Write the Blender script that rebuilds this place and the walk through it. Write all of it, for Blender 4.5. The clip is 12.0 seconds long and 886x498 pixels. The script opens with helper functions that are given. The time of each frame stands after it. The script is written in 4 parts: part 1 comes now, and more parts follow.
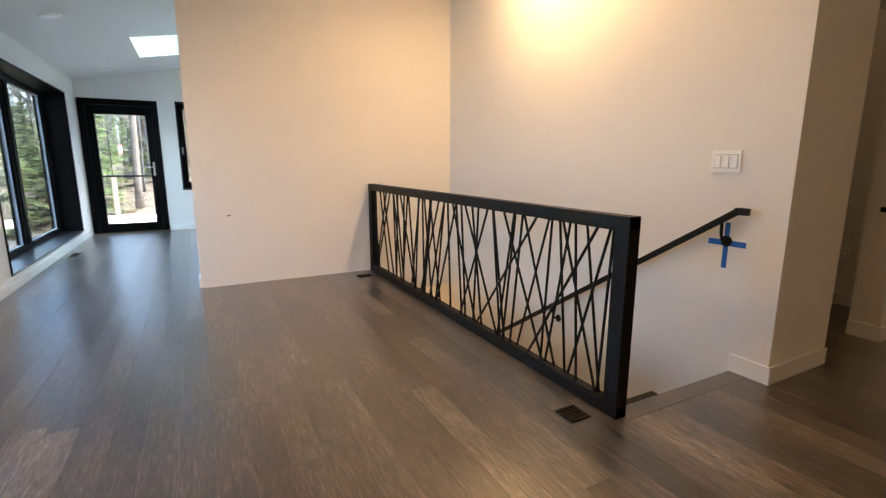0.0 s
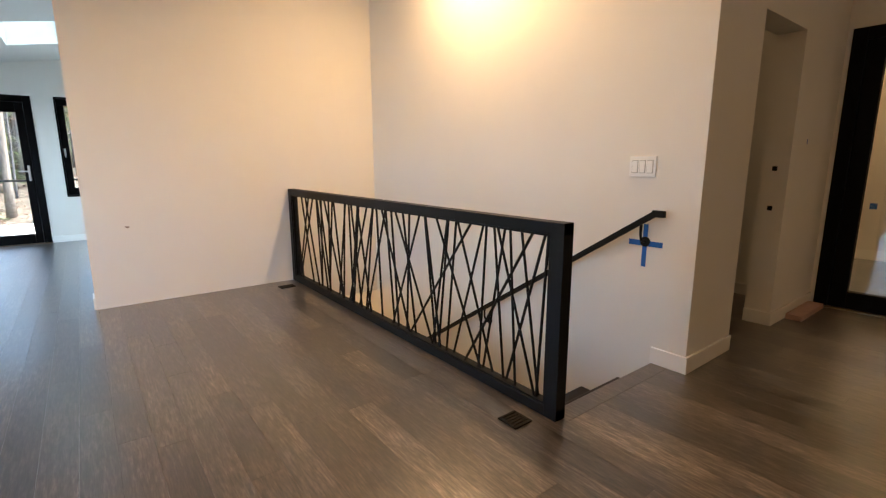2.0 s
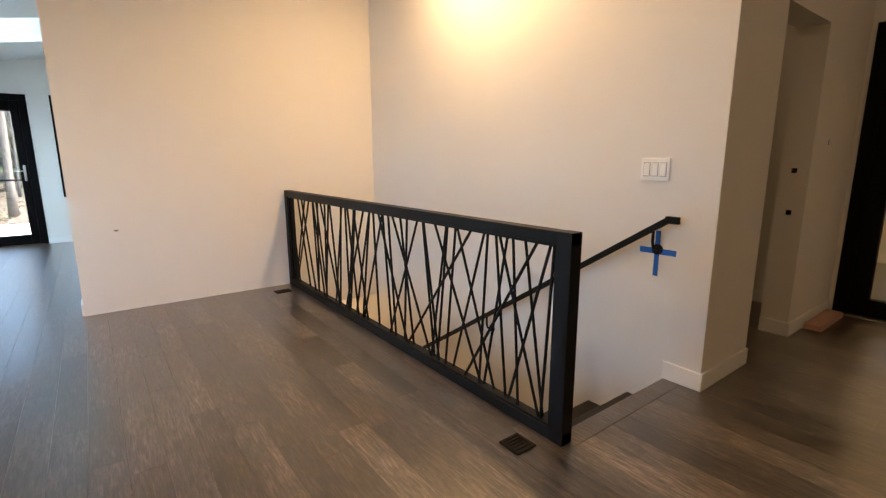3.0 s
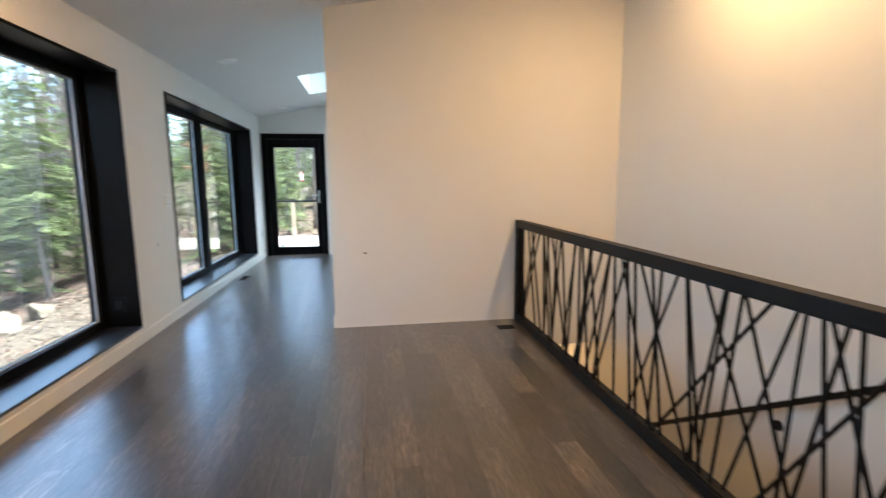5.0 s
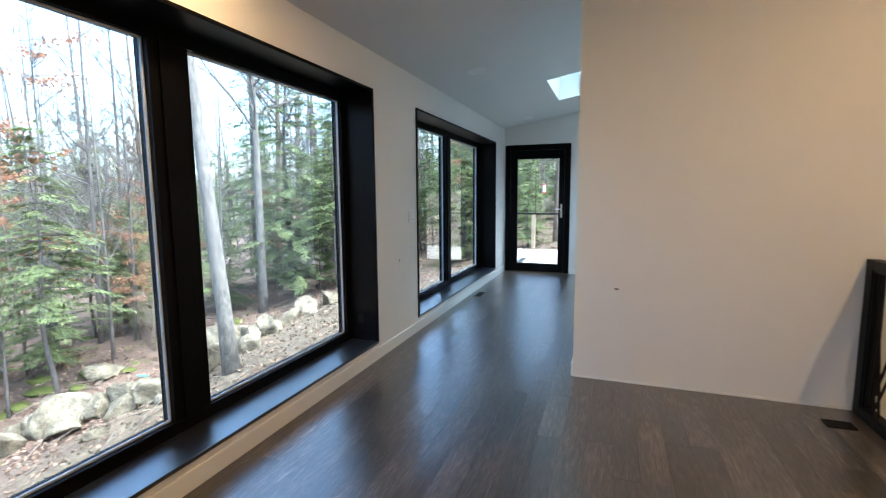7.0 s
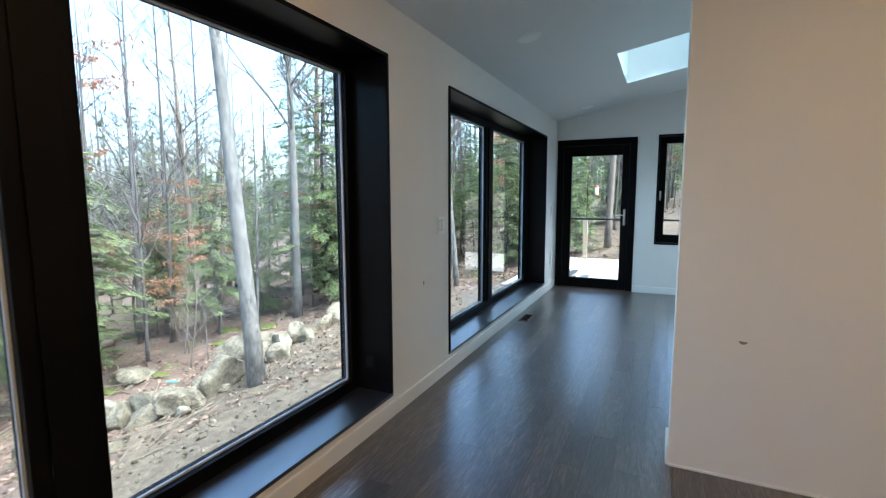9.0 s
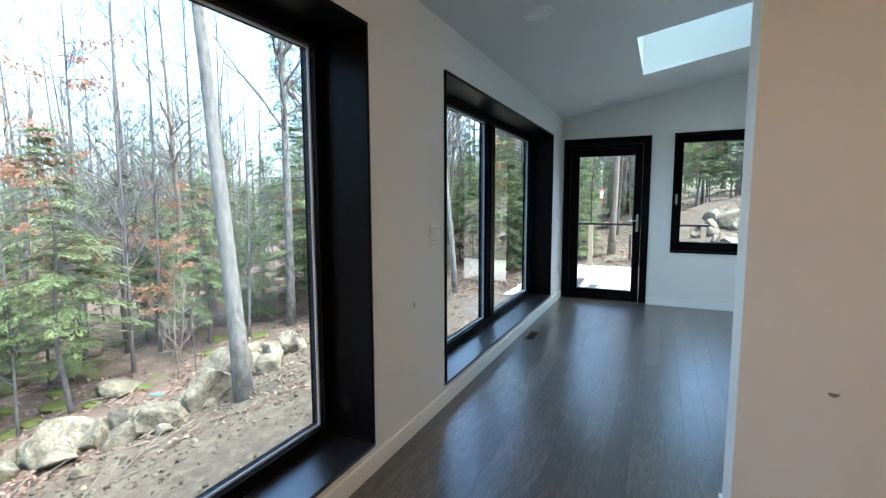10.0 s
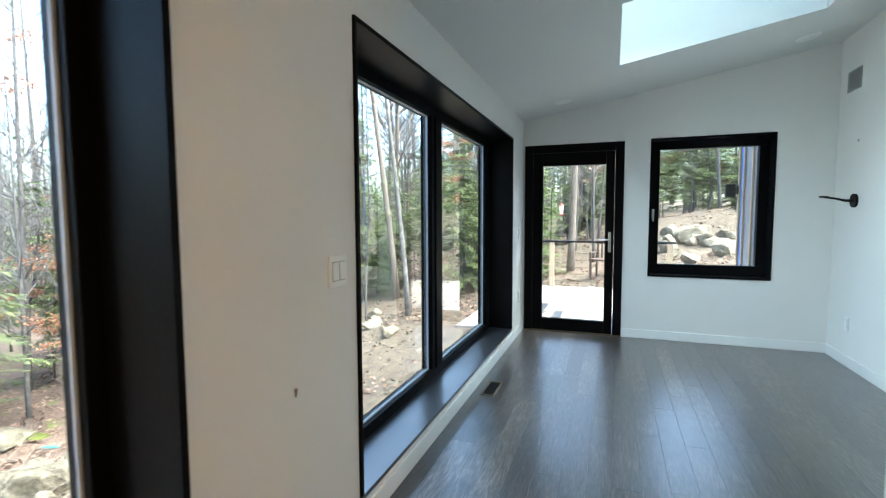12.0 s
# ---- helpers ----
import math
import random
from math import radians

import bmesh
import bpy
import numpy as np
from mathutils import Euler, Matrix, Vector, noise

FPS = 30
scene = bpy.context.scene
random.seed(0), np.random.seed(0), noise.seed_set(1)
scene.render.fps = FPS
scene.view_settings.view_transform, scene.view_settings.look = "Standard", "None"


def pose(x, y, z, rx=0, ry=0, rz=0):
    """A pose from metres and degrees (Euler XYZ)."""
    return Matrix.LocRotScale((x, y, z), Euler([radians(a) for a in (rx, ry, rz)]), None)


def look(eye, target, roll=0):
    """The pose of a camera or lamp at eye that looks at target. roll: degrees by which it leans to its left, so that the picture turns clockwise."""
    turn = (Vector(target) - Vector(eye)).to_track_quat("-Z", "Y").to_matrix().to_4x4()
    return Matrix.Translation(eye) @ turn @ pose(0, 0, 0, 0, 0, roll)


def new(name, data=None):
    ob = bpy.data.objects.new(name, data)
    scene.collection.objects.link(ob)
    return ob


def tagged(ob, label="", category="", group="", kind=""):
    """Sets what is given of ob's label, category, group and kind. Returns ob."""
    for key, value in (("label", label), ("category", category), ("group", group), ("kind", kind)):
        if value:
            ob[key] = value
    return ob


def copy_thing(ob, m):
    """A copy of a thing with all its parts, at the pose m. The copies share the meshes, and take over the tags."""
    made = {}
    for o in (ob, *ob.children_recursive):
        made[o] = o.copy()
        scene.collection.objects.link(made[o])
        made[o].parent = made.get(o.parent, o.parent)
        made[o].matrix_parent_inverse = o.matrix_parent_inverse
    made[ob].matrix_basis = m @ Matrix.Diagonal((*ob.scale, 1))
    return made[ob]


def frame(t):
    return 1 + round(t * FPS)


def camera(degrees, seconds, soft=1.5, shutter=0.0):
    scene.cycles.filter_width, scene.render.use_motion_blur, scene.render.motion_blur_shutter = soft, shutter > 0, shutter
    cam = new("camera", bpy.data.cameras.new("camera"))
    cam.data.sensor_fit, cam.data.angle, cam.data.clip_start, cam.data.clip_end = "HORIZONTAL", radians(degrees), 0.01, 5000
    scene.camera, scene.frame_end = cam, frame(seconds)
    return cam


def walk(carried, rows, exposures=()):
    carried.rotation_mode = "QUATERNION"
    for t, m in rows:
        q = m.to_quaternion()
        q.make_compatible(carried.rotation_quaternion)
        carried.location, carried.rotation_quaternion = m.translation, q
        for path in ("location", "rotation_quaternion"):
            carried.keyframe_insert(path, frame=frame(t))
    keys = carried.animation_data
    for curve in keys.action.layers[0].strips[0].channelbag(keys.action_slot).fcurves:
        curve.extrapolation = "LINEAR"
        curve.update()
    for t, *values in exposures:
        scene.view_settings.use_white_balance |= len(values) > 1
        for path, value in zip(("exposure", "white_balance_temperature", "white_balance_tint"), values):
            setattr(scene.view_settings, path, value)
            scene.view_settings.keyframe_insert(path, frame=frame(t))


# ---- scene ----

cam = camera(87.3, 12.0, soft=1.25, shutter=0.4)
# seconds, eye x y z, yaw to the left of +y, pitch, roll
ROWS = [
    (0, 0.091, 0.216, 1.158, -27.73, -10.63, 0.05),
    (0.5, 0.029, 0.260, 1.174, -31.34, -10.40, 0.06),
    (1, 0.009, 0.279, 1.182, -34.53, -10.41, 0.03),
    (1.5, 0.026, 0.299, 1.189, -36.68, -10.62, -0.08),
    (2, 0.074, 0.321, 1.193, -37.58, -10.65, -0.13),
    (2.5, 0.124, 0.358, 1.197, -37.73, -10.77, -0.16),
    (4.5, 0.396, 0.769, 1.284, -20.57, -9.65, -0.4),
    (5, 0.391, 0.875, 1.271, -8.76, -8.13, -0.42),
    (5.5, 0.364, 1.035, 1.266, 2.17, -7.54, -0.36),
    (6, 0.311, 1.193, 1.298, 10.11, -7.11, -0.27),
    (6.5, 0.281, 1.334, 1.307, 15.61, -6.78, -0.32),
    (7, 0.292, 1.582, 1.322, 20.17, -6.69, -0.42),
    (9, -0.027, 2.518, 1.329, 25.34, -6.41, -0.15),
    (9.5, -0.099, 2.738, 1.312, 25.42, -6.16, -0.19),
    (10, -0.228, 3.007, 1.330, 25.24, -5.94, -0.17),
    (10.5, -0.298, 3.231, 1.311, 24.38, -5.49, -0.33),
    (11, -0.345, 3.521, 1.325, 23.12, -4.69, -0.37),
    (11.5, -0.399, 3.747, 1.310, 22.08, -4.19, -0.38),
    (12, -0.488, 4.006, 1.334, 20.04, -4.06, -0.20),
]


def facing(x, y, z, yaw, pitch, roll):
    a, b = radians(yaw), radians(pitch)
    return look((x, y, z), (x - math.sin(a) * math.cos(b), y + math.cos(a) * math.cos(b), z + math.sin(b)), roll)


walk(cam, [(r[0], facing(*r[1:])) for r in ROWS], [(0, 3.8, 5650, 4), (2.5, 3.8, 5700, 4), (4.5, 3.65, 5650, 3), (5.5, 3.5, 5500, 2), (6.5, 3.25, 5250, 1), (9.0, 2.95, 5250, -1), (10.5, 2.9, 5500, -1), (12, 3.35, 5750, -1)])

# ---------------------------------------------------------------- light
world = bpy.data.worlds.new("overcast_sky")
scene.world = world
world.use_nodes = True
wn = world.node_tree
sky = wn.nodes.new("ShaderNodeTexSky")
sky.sky_type = "NISHITA"
sky.sun_disc = False
sky.sun_elevation, sky.sun_rotation = radians(62), radians(83)
sky.air_density, sky.dust_density, sky.ozone_density = 1.0, 3.5, 1.2
wn.links.new(sky.outputs[0], wn.nodes["Background"].inputs[0])
wn.nodes["Background"].inputs[1].default_value = 0.15

sun_data = bpy.data.lights.new("sun", "SUN")
sun_data.energy, sun_data.angle, sun_data.color = 1.5, radians(60), (1.0, 0.98, 0.95)
sun = new("sun", sun_data)
sun.matrix_world = look((16, 2, 30), (0, 0, 0))

WARM = (1.0, 0.55, 0.23)


def lamp(kind, place, energy, size, target=None, spread=None):
    data = bpy.data.lights.new("lamp_" + kind, kind)
    data.energy, data.color = energy, WARM
    ob = new("lamp_light", data)
    if kind == "AREA":
        data.shape, data.size = "DISK", size
        if spread:
            data.spread = radians(spread)
    else:
        data.shadow_soft_size = size
    if kind == "SPOT":
        data.spot_size, data.spot_blend = radians(spread or 120), 0.8
    ob.matrix_world = look(place, target or (place[0], place[1] + 0.001, place[2] - 1))
    return ob


# lamps added in the two wide windows and the skylight boost the sky's light
DAY = (0.84, 0.96, 1.0)


def daylight_boost(place, target, wide, high, energy):
    data = bpy.data.lights.new("window_daylight", "AREA")
    data.shape, data.size, data.size_y, data.energy, data.color = "RECTANGLE", wide, high, energy, DAY
    data.spread = radians(125)
    ob = new("window_daylight", data)
    ob.matrix_world = look(place, target)


daylight_boost((-1.56, 3.25, 1.13), (0, 3.25, 0.80), 2.9, 1.6, 0.65)
daylight_boost((-1.56, 7.215, 1.13), (0, 7.215, 0.80), 2.7, 1.6, 2.1)
daylight_boost((0.245, 7.65, 2.76), (0.245, 7.651, 0), 1.3, 1.1, 1.6)

# ---------------------------------------------------------------- materials
def material(name):
    m = bpy.data.materials.new(name)
    m.use_nodes = True
    nt = m.node_tree
    return m, nt, nt.nodes["Principled BSDF"]


def node(nt, kind, **values):
    n = nt.nodes.new(kind)
    for k, v in values.items():
        n.inputs[k.replace("_", " ")].default_value = v
    return n


def coords(nt, scale=(1, 1, 1), shuffle=False, world_space=False):
    """Object coordinates in metres, shifted piece by piece if wanted."""
    tc = nt.nodes.new("ShaderNodeTexCoord")
    mp = nt.nodes.new("ShaderNodeMapping")
    mp.inputs["Scale"].default_value = scale
    if world_space:
        geo = nt.nodes.new("ShaderNodeNewGeometry")
        nt.links.new(geo.outputs["Position"], mp.inputs["Vector"])
    else:
        nt.links.new(tc.outputs["Object"], mp.inputs["Vector"])
    if shuffle:
        info = nt.nodes.new("ShaderNodeObjectInfo")
        mul = nt.nodes.new("ShaderNodeMath")
        mul.operation = "MULTIPLY"
        mul.inputs[1].default_value = 57.0
        nt.links.new(info.outputs["Random"], mul.inputs[0])
        nt.links.new(mul.outputs[0], mp.inputs["Location"])
    return mp.outputs[0]


def noise_tex(nt, vec, scale, detail=4.0, rough=0.6):
    n = node(nt, "ShaderNodeTexNoise", Scale=scale, Detail=detail, Roughness=rough)
    nt.links.new(vec, n.inputs["Vector"])
    return n.outputs["Fac"]


def ramp(nt, fac, stops):
    r = nt.nodes.new("ShaderNodeValToRGB")
    els = r.color_ramp.elements
    while len(els) < len(stops):
        els.new(0.5)
    for e, (p, c) in zip(els, stops):
        e.position, e.color = p, (*c, 1)
    nt.links.new(fac, r.inputs[0])
    return r.outputs[0]


def mix(nt, fac, a, b, blend="MIX"):
    m = nt.nodes.new("ShaderNodeMix")
    m.data_type, m.blend_type = "RGBA", blend
    for sock, v in ((m.inputs[0], fac), (m.inputs[6], a), (m.inputs[7], b)):
        if isinstance(v, (int, float)):
            sock.default_value = v
        elif isinstance(v, tuple):
            sock.default_value = (*v, 1)
        else:
            nt.links.new(v, sock)
    return m.outputs[2]


def bump(nt, bsdf, height, strength, distance=0.01):
    b = node(nt, "ShaderNodeBump", Strength=strength, Distance=distance)
    nt.links.new(height, b.inputs["Height"])
    nt.links.new(b.outputs[0], bsdf.inputs["Normal"])


def plain(name, colour, rough=0.5, metal=0.0, grain=60.0, vary=0.06, relief=0.1, stain=2.5, gloss=0.5):
    """A painted or bare surface with a little fine grain and large faint stains."""
    m, nt, b = material(name)
    v = coords(nt)
    fine, large = noise_tex(nt, v, grain), noise_tex(nt, v, stain, 3.0)
    lo, hi = tuple(c * (1 - vary) for c in colour), tuple(min(1, c * (1 + vary)) for c in colour)
    c1 = ramp(nt, large, [(0.3, lo), (0.7, hi)])
    nt.links.new(mix(nt, 0.25, c1, ramp(nt, fine, [(0.3, lo), (0.7, hi)])), b.inputs["Base Color"])
    rr = nt.nodes.new("ShaderNodeMapRange")
    rr.inputs["To Min"].default_value, rr.inputs["To Max"].default_value = rough * 0.88, min(1, rough * 1.12)
    nt.links.new(large, rr.inputs["Value"])
    nt.links.new(rr.outputs[0], b.inputs["Roughness"])
    b.inputs["Metallic"].default_value = metal
    b.inputs["Specular IOR Level"].default_value = gloss
    bump(nt, b, fine, relief, 0.002)
    return m


M_WALL = plain("wall_paint", (0.78, 0.76, 0.72), 0.62, grain=220, vary=0.012, relief=0.12)
M_CEIL = plain("ceiling_paint", (0.74, 0.74, 0.72), 0.8, grain=160, vary=0.012, relief=0.1)
M_TRIM = plain("trim_paint", (0.83, 0.82, 0.79), 0.38, grain=90, vary=0.015, relief=0.04)
M_PLASTIC = plain("white_plastic", (0.86, 0.86, 0.84), 0.3, grain=50, vary=0.01, relief=0.02)
M_GREY = plain("gap_shade_and_fitting_grey", (0.34, 0.33, 0.31), 0.6, vary=0.05)
M_BLACK = plain("black_window_paint", (0.0035, 0.0035, 0.0042), 0.5, grain=120, vary=0.2, relief=0.08, gloss=0.08)
M_METAL = plain("black_powder_coat", (0.0045, 0.0042, 0.0045), 0.5, grain=300, vary=0.2, relief=0.1, gloss=0.2)
M_STEEL = plain("brushed_steel", (0.55, 0.54, 0.52), 0.3, 1.0, grain=200, vary=0.08, relief=0.05)
M_SPACER = plain("aluminium_spacer", (0.5, 0.54, 0.57), 0.4, 0.0, grain=100, vary=0.05)
M_TAPE = plain("blue_masking_tape", (0.012, 0.12, 0.50), 0.6, grain=200, vary=0.12, relief=0.25)
M_VENT = plain("dark_vent_metal", (0.006, 0.005, 0.004), 0.5, grain=90, vary=0.15, gloss=0.2)
M_BRASSY = plain("bronze_vent_metal", (0.20, 0.15, 0.09), 0.4, 0.5, grain=90, vary=0.15)
# near-black colour holds the shade inside vents and beneath the floor boards
M_CAVITY_SHADE = plain("cavity_shade", (0.01, 0.01, 0.01), 0.9, vary=0.2)
M_PINKBLOCK = plain("pinkish_lumber", (0.44, 0.27, 0.22), 0.75, grain=40, vary=0.16, relief=0.3)
M_SMUDGE = plain("drywall_blemish", (0.25, 0.19, 0.16), 0.8, grain=150, vary=0.3)
M_DECK = plain("pale_deck_boards", (0.46, 0.385, 0.30), 0.7, grain=30, vary=0.1, relief=0.2)
M_POST = plain("fresh_lumber", (0.30, 0.235, 0.155), 0.7, grain=40, vary=0.12, relief=0.2)
M_HOUSEWRAP = plain("grey_sheathing", (0.16, 0.17, 0.19), 0.7, vary=0.15)
M_CONCRETE = plain("concrete", (0.36, 0.35, 0.33), 0.85, grain=25, vary=0.1, relief=0.3)
M_ROOF = plain("dark_roofing", (0.05, 0.05, 0.055), 0.8, grain=40, vary=0.2)
M_TREAD = plain("dark_stair_tread", (0.010, 0.008, 0.007), 0.4, grain=70, vary=0.25, relief=0.1, gloss=0.3)
M_CARPET = plain("grey_floor", (0.2, 0.21, 0.22), 0.7, grain=120, vary=0.15, relief=0.3)
M_BENCH = plain("brown_wicker", (0.09, 0.055, 0.035), 0.7, grain=80, vary=0.2)
M_TEAL = plain("teal_plastic", (0.1, 0.42, 0.40), 0.5, vary=0.1)
M_RED = plain("red_plastic", (0.5, 0.03, 0.02), 0.4, vary=0.1)


def emitter(name, colour, strength):
    m, nt, b = material(name)
    b.inputs["Base Color"].default_value = (0.8, 0.8, 0.8, 1)
    b.inputs["Emission Color"].default_value = (*colour, 1)
    b.inputs["Emission Strength"].default_value = strength
    return m


M_LIT = emitter("lit_diffuser", (1.0, 0.78, 0.5), 0.6)


def glass(name, rough=0.0):
    m, nt, b = material(name)
    b.inputs["Base Color"].default_value = (0.98, 1.0, 0.99, 1)
    b.inputs["Roughness"].default_value = rough
    b.inputs["Transmission Weight"].default_value = 1.0
    b.inputs["IOR"].default_value = 1.45
    return m


M_GLASS = glass("window_glass")
# tint added only to dim and cool the light in the skylight shaft
M_TINTED = glass("light_dimming_skylight_glass")
M_TINTED.node_tree.nodes["Principled BSDF"].inputs["Base Color"].default_value = (0.60, 0.74, 0.72, 1)


def wood_floor(name, by_island):
    m, nt, b = material(name)
    v = coords(nt, (9, 1.5, 9), shuffle=not by_island)
    grain = noise_tex(nt, v, 7.0, 8.0, 0.75)
    fibre = noise_tex(nt, coords(nt, (26, 1.5, 26), shuffle=not by_island), 6.0, 6.0, 0.8)
    v2 = coords(nt, (1.4, 0.5, 1), shuffle=not by_island)
    cloud = noise_tex(nt, v2, 2.6, 4.0, 0.55)
    info = nt.nodes.new("ShaderNodeNewGeometry" if by_island else "ShaderNodeObjectInfo")
    tone = ramp(nt, info.outputs["Random Per Island" if by_island else "Random"], [(0.0, (0.032, 0.025, 0.0215)), (0.35, (0.047, 0.038, 0.033)), (0.8, (0.059, 0.049, 0.042)), (1.0, (0.094, 0.078, 0.066))])
    dark = ramp(nt, grain, [(0.32, (0.22, 0.21, 0.20)), (0.48, (0.86, 0.86, 0.86)), (0.66, (1.95, 1.92, 1.87))])
    c = mix(nt, 1.0, tone, dark, "MULTIPLY")
    c = mix(nt, 1.0, c, ramp(nt, fibre, [(0.36, (0.28, 0.27, 0.26)), (0.49, (0.92, 0.92, 0.92)), (0.63, (1.9, 1.87, 1.83))]), "MULTIPLY")
    c = mix(nt, 1.0, c, ramp(nt, cloud, [(0.28, (0.45, 0.45, 0.46)), (0.5, (1, 1, 1)), (0.72, (1.8, 1.75, 1.66))]), "MULTIPLY")
    nt.links.new(c, b.inputs["Base Color"])
    rr = nt.nodes.new("ShaderNodeMapRange")
    rr.inputs["To Min"].default_value, rr.inputs["To Max"].default_value = 0.27, 0.44
    nt.links.new(cloud, rr.inputs["Value"])
    nt.links.new(rr.outputs[0], b.inputs["Roughness"])
    b.inputs["Specular IOR Level"].default_value = 0.65
    b.inputs["Coat Weight"].default_value = 1.0
    b.inputs["Coat Roughness"].default_value = 0.28
    bump(nt, b, grain, 0.22, 0.003)
    return m


M_FLOOR = wood_floor("grey_brown_hardwood", False)
M_FLOOR_REST = wood_floor("grey_brown_hardwood_joined", True)


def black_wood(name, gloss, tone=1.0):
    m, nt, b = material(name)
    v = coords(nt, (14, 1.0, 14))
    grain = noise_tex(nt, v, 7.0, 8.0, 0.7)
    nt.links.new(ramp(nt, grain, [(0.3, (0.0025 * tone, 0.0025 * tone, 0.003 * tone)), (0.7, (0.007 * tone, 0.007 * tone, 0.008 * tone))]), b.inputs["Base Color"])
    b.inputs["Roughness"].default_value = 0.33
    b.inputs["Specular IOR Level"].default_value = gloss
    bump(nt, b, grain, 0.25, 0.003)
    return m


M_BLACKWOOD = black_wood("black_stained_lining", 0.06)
# lining's black made 2.6 times lighter: window sheen put into the sill's colour
M_SILL_SHEEN = black_wood("black_sill_with_sheen", 1.0, 2.6)
M_SILL_SHEEN.node_tree.nodes["Principled BSDF"].inputs["Roughness"].default_value = 0.34
M_SILL_SHEEN.node_tree.nodes["Principled BSDF"].inputs["Coat Weight"].default_value = 0.8
M_SILL_SHEEN.node_tree.nodes["Principled BSDF"].inputs["Coat Roughness"].default_value = 0.3


def bark(name, a, c, scale=9.0):
    m, nt, b = material(name)
    v = coords(nt, (1, 1, 0.35))
    n1, n2 = noise_tex(nt, v, scale, 8.0, 0.75), noise_tex(nt, coords(nt), 1.2, 3.0)
    col = mix(nt, n2, ramp(nt, n1, [(0.3, a), (0.65, c)]), ramp(nt, n1, [(0.35, tuple(x * 0.6 for x in a)), (0.7, tuple(x * 0.9 for x in c))]))
    nt.links.new(col, b.inputs["Base Color"])
    b.inputs["Roughness"].default_value = 0.9
    bump(nt, b, n1, 0.8, 0.03)
    return m


M_BARK_PALE = bark("pale_grey_bark", (0.04, 0.034, 0.027), (0.27, 0.24, 0.2), 13)
M_BARK_DARK = bark("dark_bark", (0.055, 0.047, 0.042), (0.18, 0.157, 0.137), 10)
M_BARK_TAN = bark("tan_bark", (0.10, 0.075, 0.052), (0.26, 0.2, 0.145), 10)


def leaves(name, lo, hi, through_light=0.45):
    m, nt, b = material(name)
    geo = nt.nodes.new("ShaderNodeNewGeometry")
    nt.links.new(ramp(nt, geo.outputs["Random Per Island"], [(0.0, lo), (1.0, hi)]), b.inputs["Base Color"])
    b.inputs["Roughness"].default_value = 0.85
    b.inputs["Specular IOR Level"].default_value = 0.12
    thin = nt.nodes.new("ShaderNodeBsdfTranslucent")
    nt.links.new(b.inputs["Base Color"].links[0].from_socket, thin.inputs["Color"])
    both = nt.nodes.new("ShaderNodeMixShader")
    both.inputs[0].default_value = through_light
    nt.links.new(b.outputs[0], both.inputs[1])
    nt.links.new(thin.outputs[0], both.inputs[2])
    nt.links.new(both.outputs[0], nt.nodes["Material Output"].inputs["Surface"])
    return m


M_NEEDLE = leaves("hemlock_needles", (0.075, 0.10, 0.042), (0.25, 0.285, 0.12))
M_LITTER = leaves("fallen_leaves", (0.06, 0.038, 0.026), (0.42, 0.28, 0.2))
M_CLOD = leaves("earth_clods", (0.05, 0.038, 0.024), (0.2, 0.16, 0.11), 0.0)
M_MOSS = plain("yellow_green_moss", (0.085, 0.092, 0.024), 0.95, grain=45, vary=0.45, relief=0.9, stain=9, gloss=0.1)
M_BEECH = leaves("dry_beech_leaves", (0.25, 0.11, 0.06), (0.42, 0.22, 0.13))


def ground_mat():
    m, nt, b = material("leaf_litter_and_soil")
    v = coords(nt)
    big, mid, fine = noise_tex(nt, v, 0.35, 4.0), noise_tex(nt, v, 5.0, 6.0, 0.75), noise_tex(nt, v, 26.0, 6.0, 0.8)
    litter = ramp(nt, fine, [(0.3, (0.045, 0.029, 0.019)), (0.5, (0.15, 0.097, 0.066)), (0.7, (0.29, 0.19, 0.132))])
    soil = ramp(nt, mid, [(0.35, (0.042, 0.033, 0.017)), (0.5, (0.10, 0.082, 0.046)), (0.65, (0.2, 0.167, 0.098))])
    moss = ramp(nt, fine, [(0.3, (0.05, 0.07, 0.015)), (0.7, (0.22, 0.24, 0.05))])
    pos = nt.nodes.new("ShaderNodeSeparateXYZ")
    nt.links.new(v, pos.inputs[0])
    edge = nt.nodes.new("ShaderNodeMapRange")
    edge.inputs["From Min"].default_value, edge.inputs["From Max"].default_value = -10.0, -8.2
    nt.links.new(pos.outputs["X"], edge.inputs["Value"])
    c = mix(nt, edge.outputs[0], litter, mix(nt, 0.35, soil, litter))
    spot = ramp(nt, noise_tex(nt, v, 0.9, 5.0, 0.65), [(0.60, (0, 0, 0)), (0.66, (1, 1, 1))])
    far = nt.nodes.new("ShaderNodeMath")
    far.operation = "SUBTRACT"
    far.inputs[0].default_value = 1.0
    nt.links.new(edge.outputs[0], far.inputs[1])
    c = mix(nt, mix(nt, 1.0, spot, far.outputs[0], "MULTIPLY"), c, moss)
    c = mix(nt, 1.0, c, ramp(nt, big, [(0.3, (0.75, 0.75, 0.75)), (0.7, (1.2, 1.2, 1.2))]), "MULTIPLY")
    nt.links.new(c, b.inputs["Base Color"])
    b.inputs["Roughness"].default_value = 0.95
    bump(nt, b, mix(nt, 0.5, fine, mid), 1.0, 0.08)
    return m


M_GROUND = ground_mat()


